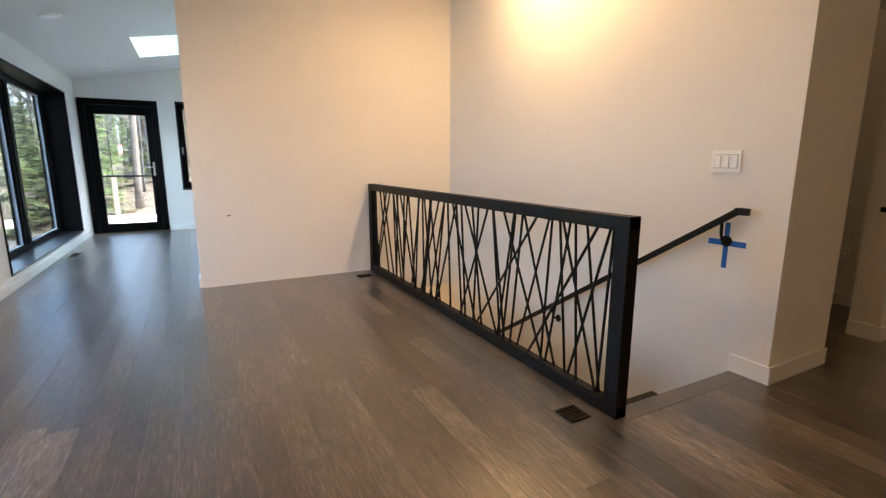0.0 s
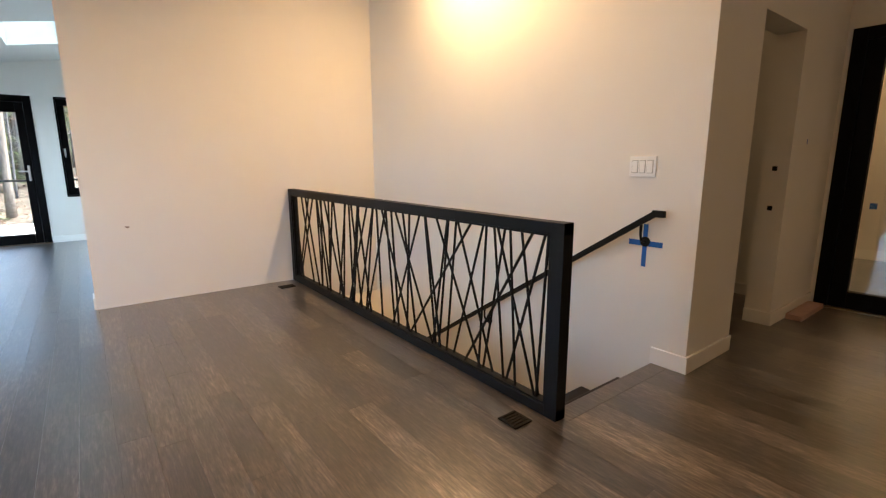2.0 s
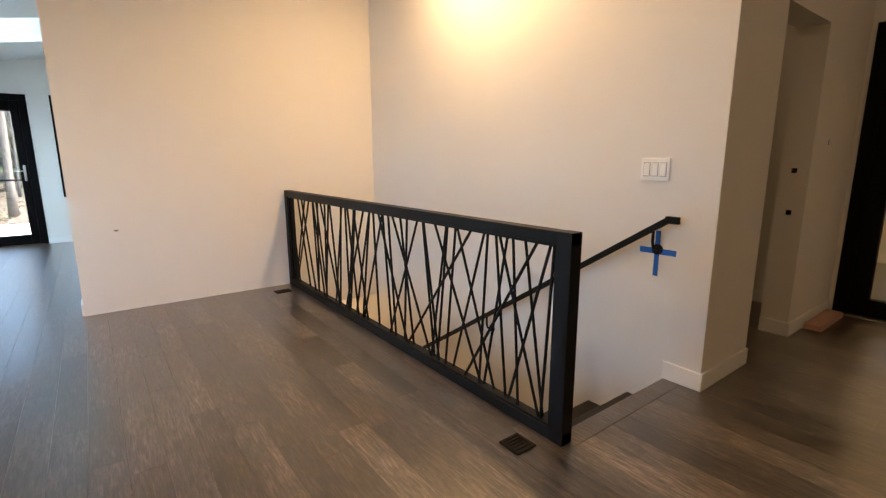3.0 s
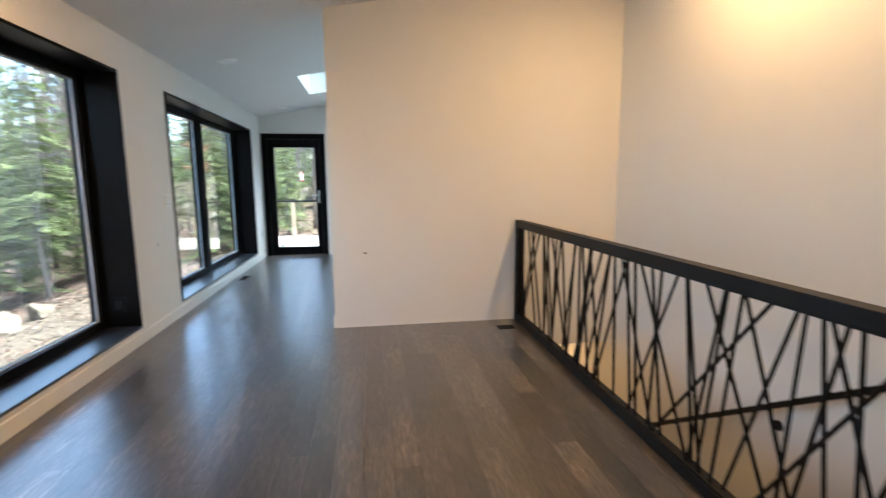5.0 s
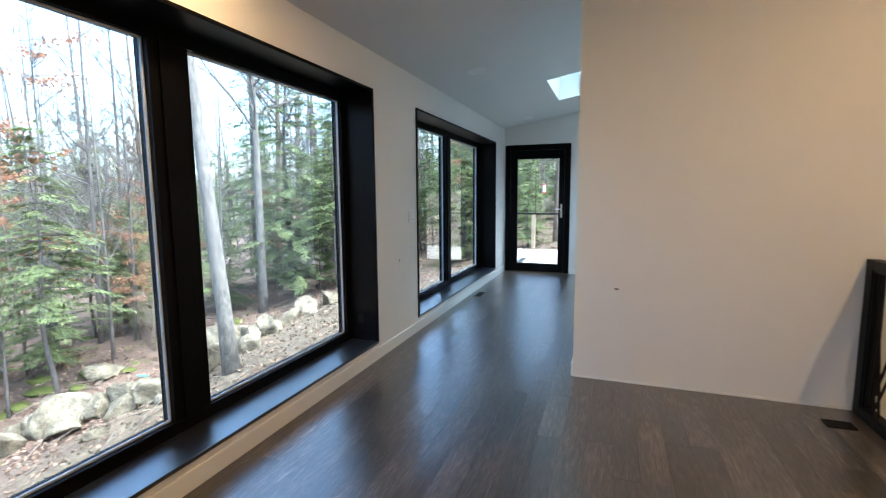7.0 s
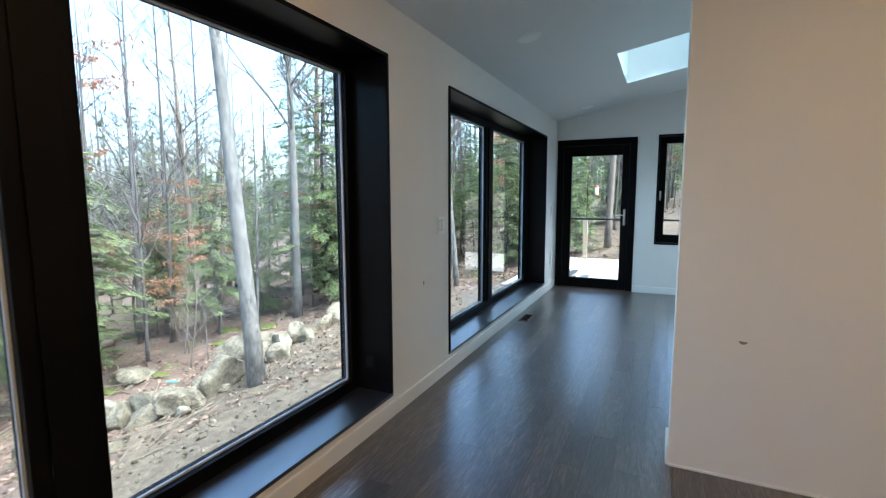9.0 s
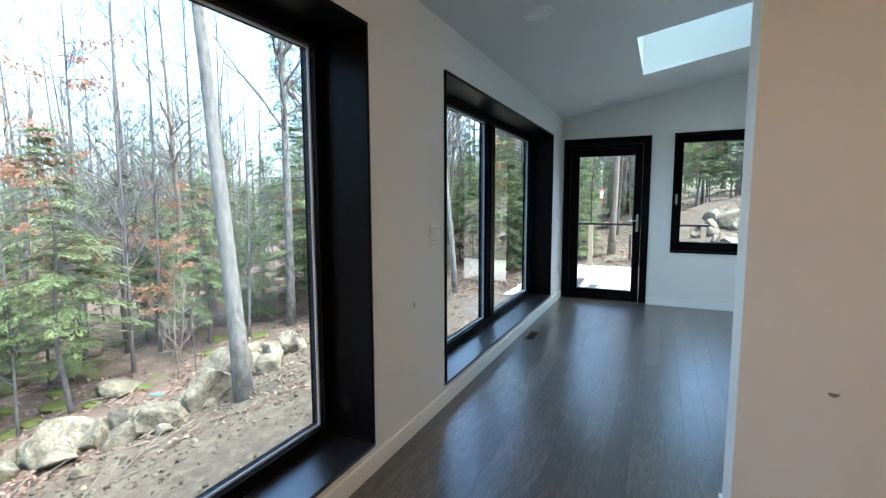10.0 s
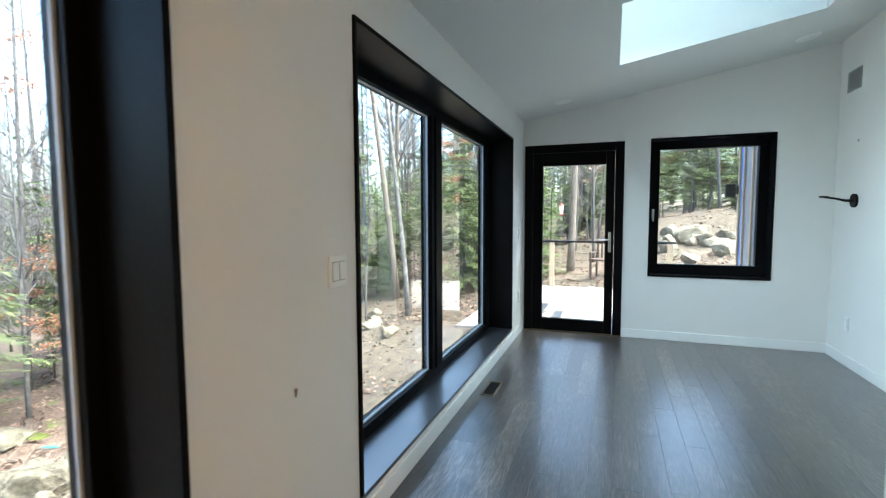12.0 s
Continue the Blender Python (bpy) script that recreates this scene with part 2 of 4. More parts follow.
def stone():
    m, nt, b = material("pale_fieldstone")
    v = coords(nt, shuffle=True)
    n1, n2 = noise_tex(nt, v, 3.0, 8.0, 0.65), noise_tex(nt, v, 14.0, 8.0, 0.7)
    c = ramp(nt, n1, [(0.34, (0.085, 0.066, 0.038)), (0.5, (0.22, 0.18, 0.115)), (0.66, (0.36, 0.305, 0.21))])
    c = mix(nt, 0.5, c, mix(nt, 1.0, c, ramp(nt, n2, [(0.36, (0.2, 0.19, 0.17)), (0.58, (1.25, 1.25, 1.25))]), "MULTIPLY"))
    nt.links.new(c, b.inputs["Base Color"])
    b.inputs["Roughness"].default_value = 0.9
    bump(nt, b, n2, 1.0, 0.08)
    return m


M_STONE = stone()

# ---------------------------------------------------------------- mesh helpers
def link(name, bm, mat, parent=None, label="", smooth=False):
    me = bpy.data.meshes.new(name)
    bm.to_mesh(me)
    bm.free()
    me.materials.append(mat)
    if smooth:
        for p in me.polygons:
            p.use_smooth = True
    ob = new(name, me)
    if parent:
        ob.parent = parent
    if label:
        tagged(ob, label)
    return ob


def part(name, bm, mat, parent, label="", smooth=False):
    return link(name, bm, mat, parent, label, smooth)


def empty(name, place=(0, 0, 0), label="", category="", group="", kind=""):
    ob = new(name)
    ob.empty_display_size = 0.1
    ob.location = place
    return tagged(ob, label, category, group, kind)


def box(bm, x0, x1, y0, y1, z0, z1, bevel=0.0, top=None):
    """A block; top(x) gives the height of a sloping top."""
    vs = []
    for x in (x0, x1):
        for y in (y0, y1):
            for z in (z0, z1 if top is None else top(x)):
                vs.append(bm.verts.new((x, y, z)))
    a, b, c, d, e, f, g, h = vs
    faces = [bm.faces.new(q) for q in ((a, b, d, c), (e, g, h, f), (a, e, f, b), (c, d, h, g), (a, c, g, e), (b, f, h, d))]
    if bevel:
        edges = list({ed for fc in faces for ed in fc.edges})
        bmesh.ops.bevel(bm, geom=edges, offset=bevel, segments=2, profile=0.6, affect="EDGES")
    return bm


def blk(*a, **k):
    return box(bmesh.new(), *a, **k)


def tube(bm, p, q, r0, r1=None, sides=8, caps=True):
    """A tapered rod from p to q."""
    p, q = Vector(p), Vector(q)
    r1 = r0 if r1 is None else r1
    w = (q - p).normalized()
    u = w.orthogonal().normalized()
    v = w.cross(u)
    rings = []
    for c, r in ((p, r0), (q, r1)):
        rings.append([bm.verts.new(c + r * (math.cos(2 * math.pi * k / sides) * u + math.sin(2 * math.pi * k / sides) * v)) for k in range(sides)])
    for k in range(sides):
        bm.faces.new((rings[0][k], rings[0][(k + 1) % sides], rings[1][(k + 1) % sides], rings[1][k]))
    if caps:
        bm.faces.new(rings[0][::-1])
        bm.faces.new(rings[1])
    return bm


def pipe(bm, pts, radii, sides=8):
    """A bent tapered rod through several places, its rings joined."""
    pts = [Vector(p) for p in pts]
    rings = []
    for n, c in enumerate(pts):
        w = (pts[min(n + 1, len(pts) - 1)] - pts[max(n - 1, 0)]).normalized()
        u = w.cross(Vector((0.31, 0.95, 0.05))).normalized()
        v = w.cross(u)
        rings.append([bm.verts.new(c + radii[n] * (math.cos(2 * math.pi * k / sides) * u + math.sin(2 * math.pi * k / sides) * v)) for k in range(sides)])
    for a, b in zip(rings, rings[1:]):
        for k in range(sides):
            bm.faces.new((a[k], a[(k + 1) % sides], b[(k + 1) % sides], b[k]))
    bm.faces.new(rings[0][::-1])
    bm.faces.new(rings[-1])
    return bm


# ---------------------------------------------------------------- the house: plan in metres
XW, YN, YP, XE = -1.468, 9.425, 4.96, 2.672      # west wall, north wall, partition, stair wall
HALL_X0, HALL_X1, HALL_E = 3.25, 3.96, 4.72          # doorway in the short wall; hall's end wall
YB, XD, YS = 1.443, 4.88, -3.2                    # short wall by the hall, east wall, south wall
PART_X, PART_N, NOOK = 0.05, 5.18, 1.48          # partition's free end, its back, nook's east wall
STAIR_Y, RAIL_X0, RAIL_X1 = 1.625, 1.69, 1.755   # top of the stairs; railing
W1, W2 = (1.66, 4.83), (5.655, 8.78)
WZ = (0.13, 2.125)


def ceil_z(x):
    return 2.405 + 0.178 * (x - XW)


def wall(name, boxes, label, top=True):
    bm = bmesh.new()
    for b in boxes:
        if b[5] is None:
            box(bm, *b[:5], 0, top=lambda x: ceil_z(x) + 0.05)
        else:
            box(bm, *b)
    return tagged(link(name, bm, M_WALL), label, "wall", kind="structure")


XWO = XW - 0.33
wall_west = wall("wall_west", [
    (XWO, XW, YS, W1[0], -3.2, None), (XWO, XW, W1[1], W2[0], -3.2, None), (XWO, XW, W2[1], YN + 0.305, -3.2, None),
    (XWO, XW, *W1, -3.2, WZ[0]), (XWO, XW, *W1, WZ[1], None), (XWO, XW, *W2, -3.2, WZ[0]), (XWO, XW, *W2, WZ[1], None),
], "white painted drywall with two wide window openings")
DOOR_N, WIN3, W3Z = (-1.45, -0.38), (-0.125, 1.0), (0.68, 2.14)
wall("wall_north", [
    (XW, DOOR_N[0], YN, YN + 0.305, -3.2, None), (DOOR_N[1], WIN3[0], YN, YN + 0.305, -3.2, None), (WIN3[1], XD + 2.9, YN, YN + 0.305, -3.2, None),
    (*DOOR_N, YN, YN + 0.305, -3.2, -0.03), (*DOOR_N, YN, YN + 0.305, 2.13, None),
    (*WIN3, YN, YN + 0.305, -3.2, W3Z[0]), (*WIN3, YN, YN + 0.305, W3Z[1], None),
], "white painted drywall with a glazed door and a window")
wall("wall_partition", [(PART_X, XE, YP, PART_N, -0.28, None)], "white painted drywall partition beside the stairs")
wall("wall_stair", [(XE, XE + 0.17, YB, 7.0, -3.0, None)], "white painted drywall along the stairs")
wall("wall_hall", [
    (XE + 0.17, HALL_X0, YB, YB + 0.17, -0.2, None), (HALL_X1, XD, YB, YB + 0.17, -0.2, None), (HALL_X0, HALL_X1, YB, YB + 0.17, 2.04, None),
], "white painted drywall with an open doorway")
wall("wall_hall_end", [(XE + 0.17, XD + 0.2, 4.2, 4.35, -0.2, None), (HALL_E, XD, YB + 0.17, 4.2, -0.2, None)], "white painted drywall of the side hall")
wall("wall_nook", [(NOOK, NOOK + 0.15, PART_N, YN, -0.2, None)], "white painted drywall of the nook")
EAST = (0.36, 1.41)
wall("wall_east", [
    (XD, XD + 0.2, YS, EAST[0], -0.3, None), (XD, XD + 0.2, EAST[1], 4.2, -0.3, None), (XD, XD + 0.2, *EAST, 2.18, None), (XD, XD + 0.2, *EAST, -0.3, -0.03),
], "white painted drywall with a glazed door")
wall("wall_south", [(XWO, XD + 2.9, YS - 0.2, YS, -3.2, None)], "plain white painted drywall")
wall("wall_side_room", [(XD + 2.7, XD + 2.9, YS, YN, -0.3, None), (XD + 0.2, XD + 2.7, 3.4, 3.55, -0.3, None), (XD + 0.2, XD + 2.7, -1.6, -1.45, -0.3, None)],
     "plain white walls of the side room")
wall("wall_stair_below", [(1.6, RAIL_X0 - 0.002, STAIR_Y - 0.1, 7.0, -3.0, -0.28), (1.6, XE, 7.0, 7.15, -3.0, -0.28)], "white painted stairwell wall below the floor")

# ceiling with the skylight shaft
SKY_X, SKY_Y = (-0.46, 0.95), (7.05, 8.25)
bm = bmesh.new()


def roof_box(x0, x1, y0, y1, z_off0, z_off1):
    vs = [bm.verts.new((x, y, ceil_z(x) + o)) for x in (x0, x1) for y in (y0, y1) for o in (z_off0, z_off1)]
    a, b, c, d, e, f, g, h = vs
    for q in ((a, b, d, c), (e, g, h, f), (a, e, f, b), (c, d, h, g), (a, c, g, e), (b, f, h, d)):
        bm.faces.new(q)


for xa, xb, ya, yb in ((XW, SKY_X[0], YS, YN), (SKY_X[1], XD + 2.7, YS, YN), (*SKY_X, YS, SKY_Y[0]), (*SKY_X, SKY_Y[1], YN)):
    roof_box(xa, xb, ya, yb, 0.0, 0.92)
tagged(link("ceiling", bm, M_CEIL), "sloping white painted ceiling with a skylight shaft", "ceiling", kind="structure")
bm = bmesh.new()
for xa, xb, ya, yb in ((XWO - 0.3, SKY_X[0] - 0.02, YS - 0.4, YN + 0.6), (SKY_X[1] + 0.02, XD + 3.1, YS - 0.4, YN + 0.6), (SKY_X[0] - 0.02, SKY_X[1] + 0.02, YS - 0.4, SKY_Y[0] - 0.02), (SKY_X[0] - 0.02, SKY_X[1] + 0.02, SKY_Y[1] + 0.02, YN + 0.6)):
    roof_box(xa, xb, ya, yb, 0.924, 1.0)
tagged(link("roof", bm, M_ROOF), "dark roofing over the house", "roof", kind="structure")
bm = bmesh.new()
roof_box(SKY_X[0] - 0.018, SKY_X[1] + 0.018, SKY_Y[0] - 0.018, SKY_Y[1] + 0.018, 0.96, 0.966)
pane = link("skylight", bm, M_TINTED)
tagged(pane, "glass skylight in the sloping ceiling, tint added to dim the shaft", "skylight", kind="structure")

# subfloor, stairs, floor trims
bm = bmesh.new()
for b in ((XWO + 0.1, RAIL_X0 - 0.01, YS, YN + 0.3, -0.26, -0.018), (RAIL_X0 - 0.01, XE + 0.1, YS, STAIR_Y - 0.02, -0.26, -0.018), (XE + 0.1, XD + 2.9, YS, YN + 0.3, -0.26, -0.018), (RAIL_X0 - 0.01, XE + 0.1, PART_N - 0.1, YN + 0.3, -0.26, -0.018)):
    box(bm, *b)
tagged(link("subfloor", bm, M_CAVITY_SHADE), "plywood subfloor beneath the boards", "floor", kind="structure")
bm = bmesh.new()
box(bm, XD + 0.2, XD + 2.7, -1.5, 3.4, -0.017, 0.004)
tagged(link("floor_side_room", bm, M_CARPET), "grey floor of the side room", "floor", kind="structure")
bm = bmesh.new()
box(bm, RAIL_X0, XE, 1.0, 7.0, -3.1, -2.75)
tagged(link("floor_below", bm, M_CONCRETE), "concrete floor at the foot of the stairs", "floor", kind="structure")
stairs = empty("stairs", (2.2, STAIR_Y, 0), "dark stained wooden stairs going down beside white walls", "stairs", kind="structure")
for n in range(1, 16):
    y = STAIR_Y + 0.225 + 0.266 * (n - 1)
    tread = part("tread", blk(RAIL_X0 + 0.002, XE - 0.002, y - 0.285, y, -0.172 * n - 0.035, -0.172 * n, bevel=0.008), M_TREAD, stairs)
    riser = part("riser", blk(RAIL_X0 + 0.002, XE - 0.002, y - 0.275, y - 0.262, -0.172 * n, -0.172 * (n - 1) - 0.036), M_TREAD, stairs)
    for o in (tread, riser):
        o.matrix_parent_inverse = Matrix.Translation((-2.2, -STAIR_Y, 0))


def base(name, *boxes):
    bm = bmesh.new()
    for b in boxes:
        box(bm, *b, bevel=0.004)
    return tagged(link(name, bm, M_TRIM), "white painted baseboard along the wall", "baseboard", kind="structure")


T = 0.014
base("baseboard", (XW, XW + T, YS, YN - 0.002, 0.0, 0.095))
base("baseboard", (DOOR_N[1] + 0.005, NOOK, YN - T, YN, 0.0, 0.095))
base("baseboard", (NOOK - T, NOOK, PART_N, YN - T, 0.0, 0.095))
base("baseboard", (PART_X - T, PART_X, YP + 0.004, PART_N, 0.0, 0.095))
# partition face has no baseboard: only a thin white strip added at its foot
base("baseboard", (PART_X, RAIL_X0, YP - 0.006, YP, 0.0, 0.014))
base("baseboard", (XE - T, XE, YB - T, STAIR_Y + 0.02, 0.0, 0.1), (XE, HALL_X0, YB - T, YB, 0.0, 0.1))
base("baseboard", (HALL_X1 - T, HALL_X1, YB - T, YB + 0.17, 0.0, 0.1), (HALL_X1, XD, YB - T, YB, 0.0, 0.1))
base("baseboard", (HALL_E - T, HALL_E, YB + 0.17, 4.2, 0.0, 0.1))
base("baseboard", (XD + 2.7 - T, XD + 2.7, -1.4, 3.4, 0.004, 0.12), (XD + 0.2, XD + 2.6, 3.4 - T, 3.4, 0.004, 0.12))


# ---------------------------------------------------------------- windows and doors
def pane_of(parent, bmp, name="pane"):
    g = part(name, bmp, M_GLASS, parent)
    g.visible_shadow = False
    return g


def west_window(name, y0, y1, mull, panes):
    """A wide two-light window in a deep black box: lining boards, frame, mullion, panes with metal spacers."""
    w = empty(name, (XW, y0, WZ[0]), "black framed two-pane window in a deep black stained box", "window", kind="structure")
    w.location = (0, 0, 0)
    z0, z1 = WZ
    xo, xf = -1.70, -1.79
    t = 0.02
    part("window_sill", blk(xo, XW + 0.012, y0, y1, z0, z0 + t, bevel=0.002), M_SILL_SHEEN, w, "black stained wooden window sill board")
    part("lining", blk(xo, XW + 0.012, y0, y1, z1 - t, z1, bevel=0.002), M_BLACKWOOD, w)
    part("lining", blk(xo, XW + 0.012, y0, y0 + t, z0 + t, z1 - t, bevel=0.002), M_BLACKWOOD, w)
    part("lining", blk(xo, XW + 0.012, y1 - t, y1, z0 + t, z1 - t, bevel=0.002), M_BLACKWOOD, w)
    pz0, pz1 = 0.215, 2.04
    ends = (panes[0][0], panes[1][1])
    fr = bmesh.new()
    box(fr, xf, xo, y0, ends[0], z0, z1, bevel=0.004)
    box(fr, xf, xo, ends[1], y1, z0, z1, bevel=0.004)
    box(fr, xf, xo, *ends, z0, pz0, bevel=0.004)
    box(fr, xf, xo, *ends, pz1, z1, bevel=0.004)
    part("window_frame", fr, M_BLACK, w)
    part("mullion", blk(xf, xo, *mull, pz0, pz1, bevel=0.004), M_BLACK, w)
    part("mullion_cover", blk(xo, xo + 0.014, mull[0] + 0.05, mull[1] - 0.05, pz0, pz1, bevel=0.003), M_BLACK, w)
    for a, b in panes:
        pane_of(w, blk(-1.752, -1.744, a, b, pz0, pz1))
        sp = bmesh.new()
        s = 0.009
        for q in ((a, a + s, pz0, pz1), (b - s, b, pz0, pz1), (a, b, pz0, pz0 + s), (a, b, pz1 - s, pz1)):
            box(sp, -1.743, -1.731, *q)
        part("spacer", sp, M_SPACER, w, "thin bright aluminium strip round the pane")
    return w


west_window("window_1", *W1, (3.17, 3.385), ((1.745, 3.17), (3.385, 4.755)))
west_window("window_2", *W2, (7.10, 7.315), ((5.82, 7.10), (7.315, 8.61)))

w3 = empty("window_3", (0, 0, 0), "black framed single-pane casement window", "window", kind="structure")
t = 0.02
x0, x1 = WIN3
z0, z1 = W3Z
for b in ((x0, x1, z0, z0 + t), (x0, x1, z1 - t, z1), (x0, x0 + t, z0 + t, z1 - t), (x1 - t, x1, z0 + t, z1 - t)):
    part("lining", blk(b[0], b[1], YN - 0.012, YN + 0.19, b[2], b[3], bevel=0.002), M_BLACKWOOD, w3)
fr = bmesh.new()
f0 = 0.105
for b in ((x0, x1, z0, z0 + f0 + 0.02), (x0, x1, z1 - f0, z1), (x0, x0 + f0, z0 + f0 + 0.02, z1 - f0), (x1 - f0, x1, z0 + f0 + 0.02, z1 - f0)):
    box(fr, b[0], b[1], YN + 0.13, YN + 0.22, b[2], b[3], bevel=0.004)
part("window_frame", fr, M_BLACK, w3)
pane_of(w3, blk(x0 + f0, x1 - f0, YN + 0.17, YN + 0.178, z0 + f0 + 0.02, z1 - f0))
hd = bmesh.new()
box(hd, x0 + 0.035, x0 + 0.06, YN + 0.115, YN + 0.13, 1.30, 1.40, bevel=0.003)
box(hd, x0 + 0.04, x0 + 0.056, YN + 0.09, YN + 0.115, 1.375, 1.39, bevel=0.003)
box(hd, x0 + 0.04, x0 + 0.056, YN + 0.085, YN + 0.1, 1.27, 1.39, bevel=0.004)
part("handle", hd, M_STEEL, w3, "small brushed steel lever")


def glazed_door(name, lo, hi, top, place, label, side):
    """A black framed door with one tall pane; built along x at y = 0 facing -y and then set in place."""
    d = empty(name, (0, 0, 0), label, "door", kind="structure")
    wd = hi - lo
    s = 0.09
    fr = bmesh.new()
    box(fr, 0, s, -0.012, 0.1, -0.02, top, bevel=0.004)
    box(fr, wd - s, wd, -0.012, 0.1, -0.02, top, bevel=0.004)
    box(fr, s, wd - s, -0.012, 0.1, top - s, top, bevel=0.004)
    part("door_frame", fr, M_BLACK, d)
    lf = bmesh.new()
    g = (0.205, wd - 0.185, 0.15, top - 0.235)
    box(lf, s + 0.004, g[0], 0.0, 0.07, 0.012, top - s - 0.004, bevel=0.005)
    box(lf, g[1], wd - s - 0.004, 0.0, 0.07, 0.012, top - s - 0.004, bevel=0.005)
    box(lf, g[0], g[1], 0.0, 0.07, 0.012, g[2], bevel=0.005)
    box(lf, g[0], g[1], 0.0, 0.07, g[3], top - s - 0.004, bevel=0.005)
    leaf = part("door_leaf", lf, M_BLACK, d)
    pane_of(d, blk(g[0], g[1], 0.03, 0.038, g[2], g[3]))
    part("threshold", blk(0, wd, -0.03, 0.12, -0.03, 0.010, bevel=0.003), M_BRASSY, d, "dull bronze threshold strip")
    hx = wd - 0.135
    h = bmesh.new()
    box(h, hx - 0.014, hx + 0.014, -0.012, 0.0, 0.93, 1.15, bevel=0.005)
    tube(h, (hx, -0.05, 1.07), (hx, 0, 1.07), 0.009)
    tube(h, (hx + 0.005, -0.05, 1.07), (hx - 0.115, -0.052, 1.068), 0.0085, 0.007)
    tube(h, (hx, -0.02, 0.98), (hx, 0, 0.98), 0.01)
    part("door_handle", h, M_STEEL, d, "brushed steel lever handle on a long plate")
    d.matrix_world = place
    return d


glazed_door("door_1", *DOOR_N, 2.13, pose(DOOR_N[0], YN, 0), "black framed door with one tall clear pane", 1)
glazed_door("door_2", *EAST, 2.18, pose(XD, EAST[1], 0, 0, 0, -90), "black framed door with one tall pane beside the hall", 1)

# ---------------------------------------------------------------- railing
RAIL_H, RY0, RY1 = 0.93, 1.566, 4.956
railing = empty("stair_railing", (0, 0, 0), "black metal stair railing with crossed slanting bars", "railing")
part("top_rail", blk(RAIL_X0, RAIL_X1, RY0, RY1, RAIL_H - 0.055, RAIL_H, bevel=0.003), M_METAL, railing)
part("bottom_rail", blk(RAIL_X0, RAIL_X1, RY0, RY1, 0.0, 0.055, bevel=0.003), M_METAL, railing)
for a, b in ((RY0, RY0 + 0.075), (RY1 - 0.075, RY1)):
    part("post", blk(RAIL_X0 - 0.001, RAIL_X1 + 0.001, a, b, 0.0, RAIL_H + 0.001, bevel=0.003), M_METAL, railing)
inner = bmesh.new()
for q in ((RY0 + 0.075, RY1 - 0.075, 0.055, 0.065), (RY0 + 0.075, RY1 - 0.075, RAIL_H - 0.067, RAIL_H - 0.055), (RY0 + 0.075, RY0 + 0.087, 0.055, RAIL_H - 0.055), (RY1 - 0.087, RY1 - 0.075, 0.055, RAIL_H - 0.055)):
    box(inner, RAIL_X0 + 0.008, RAIL_X1 - 0.008, *q)
part("inner_lip", inner, M_METAL, railing)
NEAR_BARS = ((1.67, 1.71), (1.7, 1.93), (1.76, 2.25), (1.85, 1.71), (1.91, 1.85), (1.96, 2.11), (2.0, 1.72), (2.04, 1.95), (2.08, 2.13),
             (2.12, 2.37), (2.2, 2.82), (2.34, 2.03), (2.33, 2.42), (2.42, 2.52), (2.52, 2.11), (2.43, 2.58), (2.63, 2.48), (2.66, 2.55),
             (2.69, 3.04), (2.83, 2.88), (2.98, 2.56), (2.91, 2.77), (3.03, 2.96), (3.13, 3.04), (3.16, 2.82), (3.26, 3.21))
FAR_BARS = ((4.86, 4.72), (4.84, 4.82), (4.80, 4.86), (4.71, 4.5), (4.57, 4.33), (4.53, 4.86), (4.39, 4.79), (4.35, 4.3), (4.3, 4.14), (4.24, 4.3),
            (4.23, 4.08), (4.18, 3.87), (4.05, 4.09), (4.01, 4.14), (3.95, 3.83), (3.76, 3.94), (3.74, 3.82), (3.7, 3.68), (3.63, 3.5),
            (3.55, 3.71), (3.5, 3.64), (3.4, 3.75), (3.53, 3.35), (3.31, 3.57), (3.28, 3.43), (3.13, 3.44))
bars = NEAR_BARS + FAR_BARS
for n, (yt, yb) in enumerate(bars):
    x = (RAIL_X0 + RAIL_X1) / 2 + (0.008 if n % 2 else -0.008)
    part("bar", tube(bmesh.new(), (x, yb, 0.058), (x, yt, RAIL_H - 0.058), 0.0076, sides=6), M_METAL, railing)

# handrail on the wall
rail = empty("handrail", (0, 0, 0), "black metal handrail on the stair wall, held with blue tape", "handrail")
HX = XE - 0.062
slope = -0.648


def hz(y):
    return 0.90 + slope * (y - 1.66)


hr = bmesh.new()
L = math.hypot(4.6, 4.6 * slope)
box(hr, -0.013, 0.013, 0, L, -0.017, 0.017, bevel=0.003)
bmesh.ops.transform(hr, matrix=Matrix.Translation((HX, 1.66, hz(1.66))) @ Matrix.Rotation(math.atan(slope), 4, "X"), verts=hr.verts)
part("rail", hr, M_METAL, rail)
hr = bmesh.new()
box(hr, HX - 0.013, HX + 0.013, 1.60, 1.672, hz(1.66) - 0.017, hz(1.66) + 0.021, bevel=0.004)
part("end_cap", hr, M_METAL, rail)
for yb in (1.735, 3.05, 4.4):
    br = bmesh.new()
    z = hz(yb)
    pipe(br, [(HX, yb, z - 0.02), (HX, yb, z - 0.075), (HX + 0.012, yb, z - 0.11), (XE - 0.008, yb, z - 0.125)], [0.008] * 4)
    tube(br, (XE - 0.008, yb, z - 0.125), (XE, yb, z - 0.125), 0.03, sides=16)
    part("bracket", br, M_METAL, rail)
tape = bmesh.new()
box(tape, XE - 0.0015, XE - 0.0003, 1.724, 1.752, 0.575, 0.83)
box(tape, XE - 0.0025, XE - 0.0012, 1.63, 1.838, 0.70, 0.732)
tagged(link("masking_tape", tape, M_TAPE), "cross of blue masking tape on the stair wall", "tape")


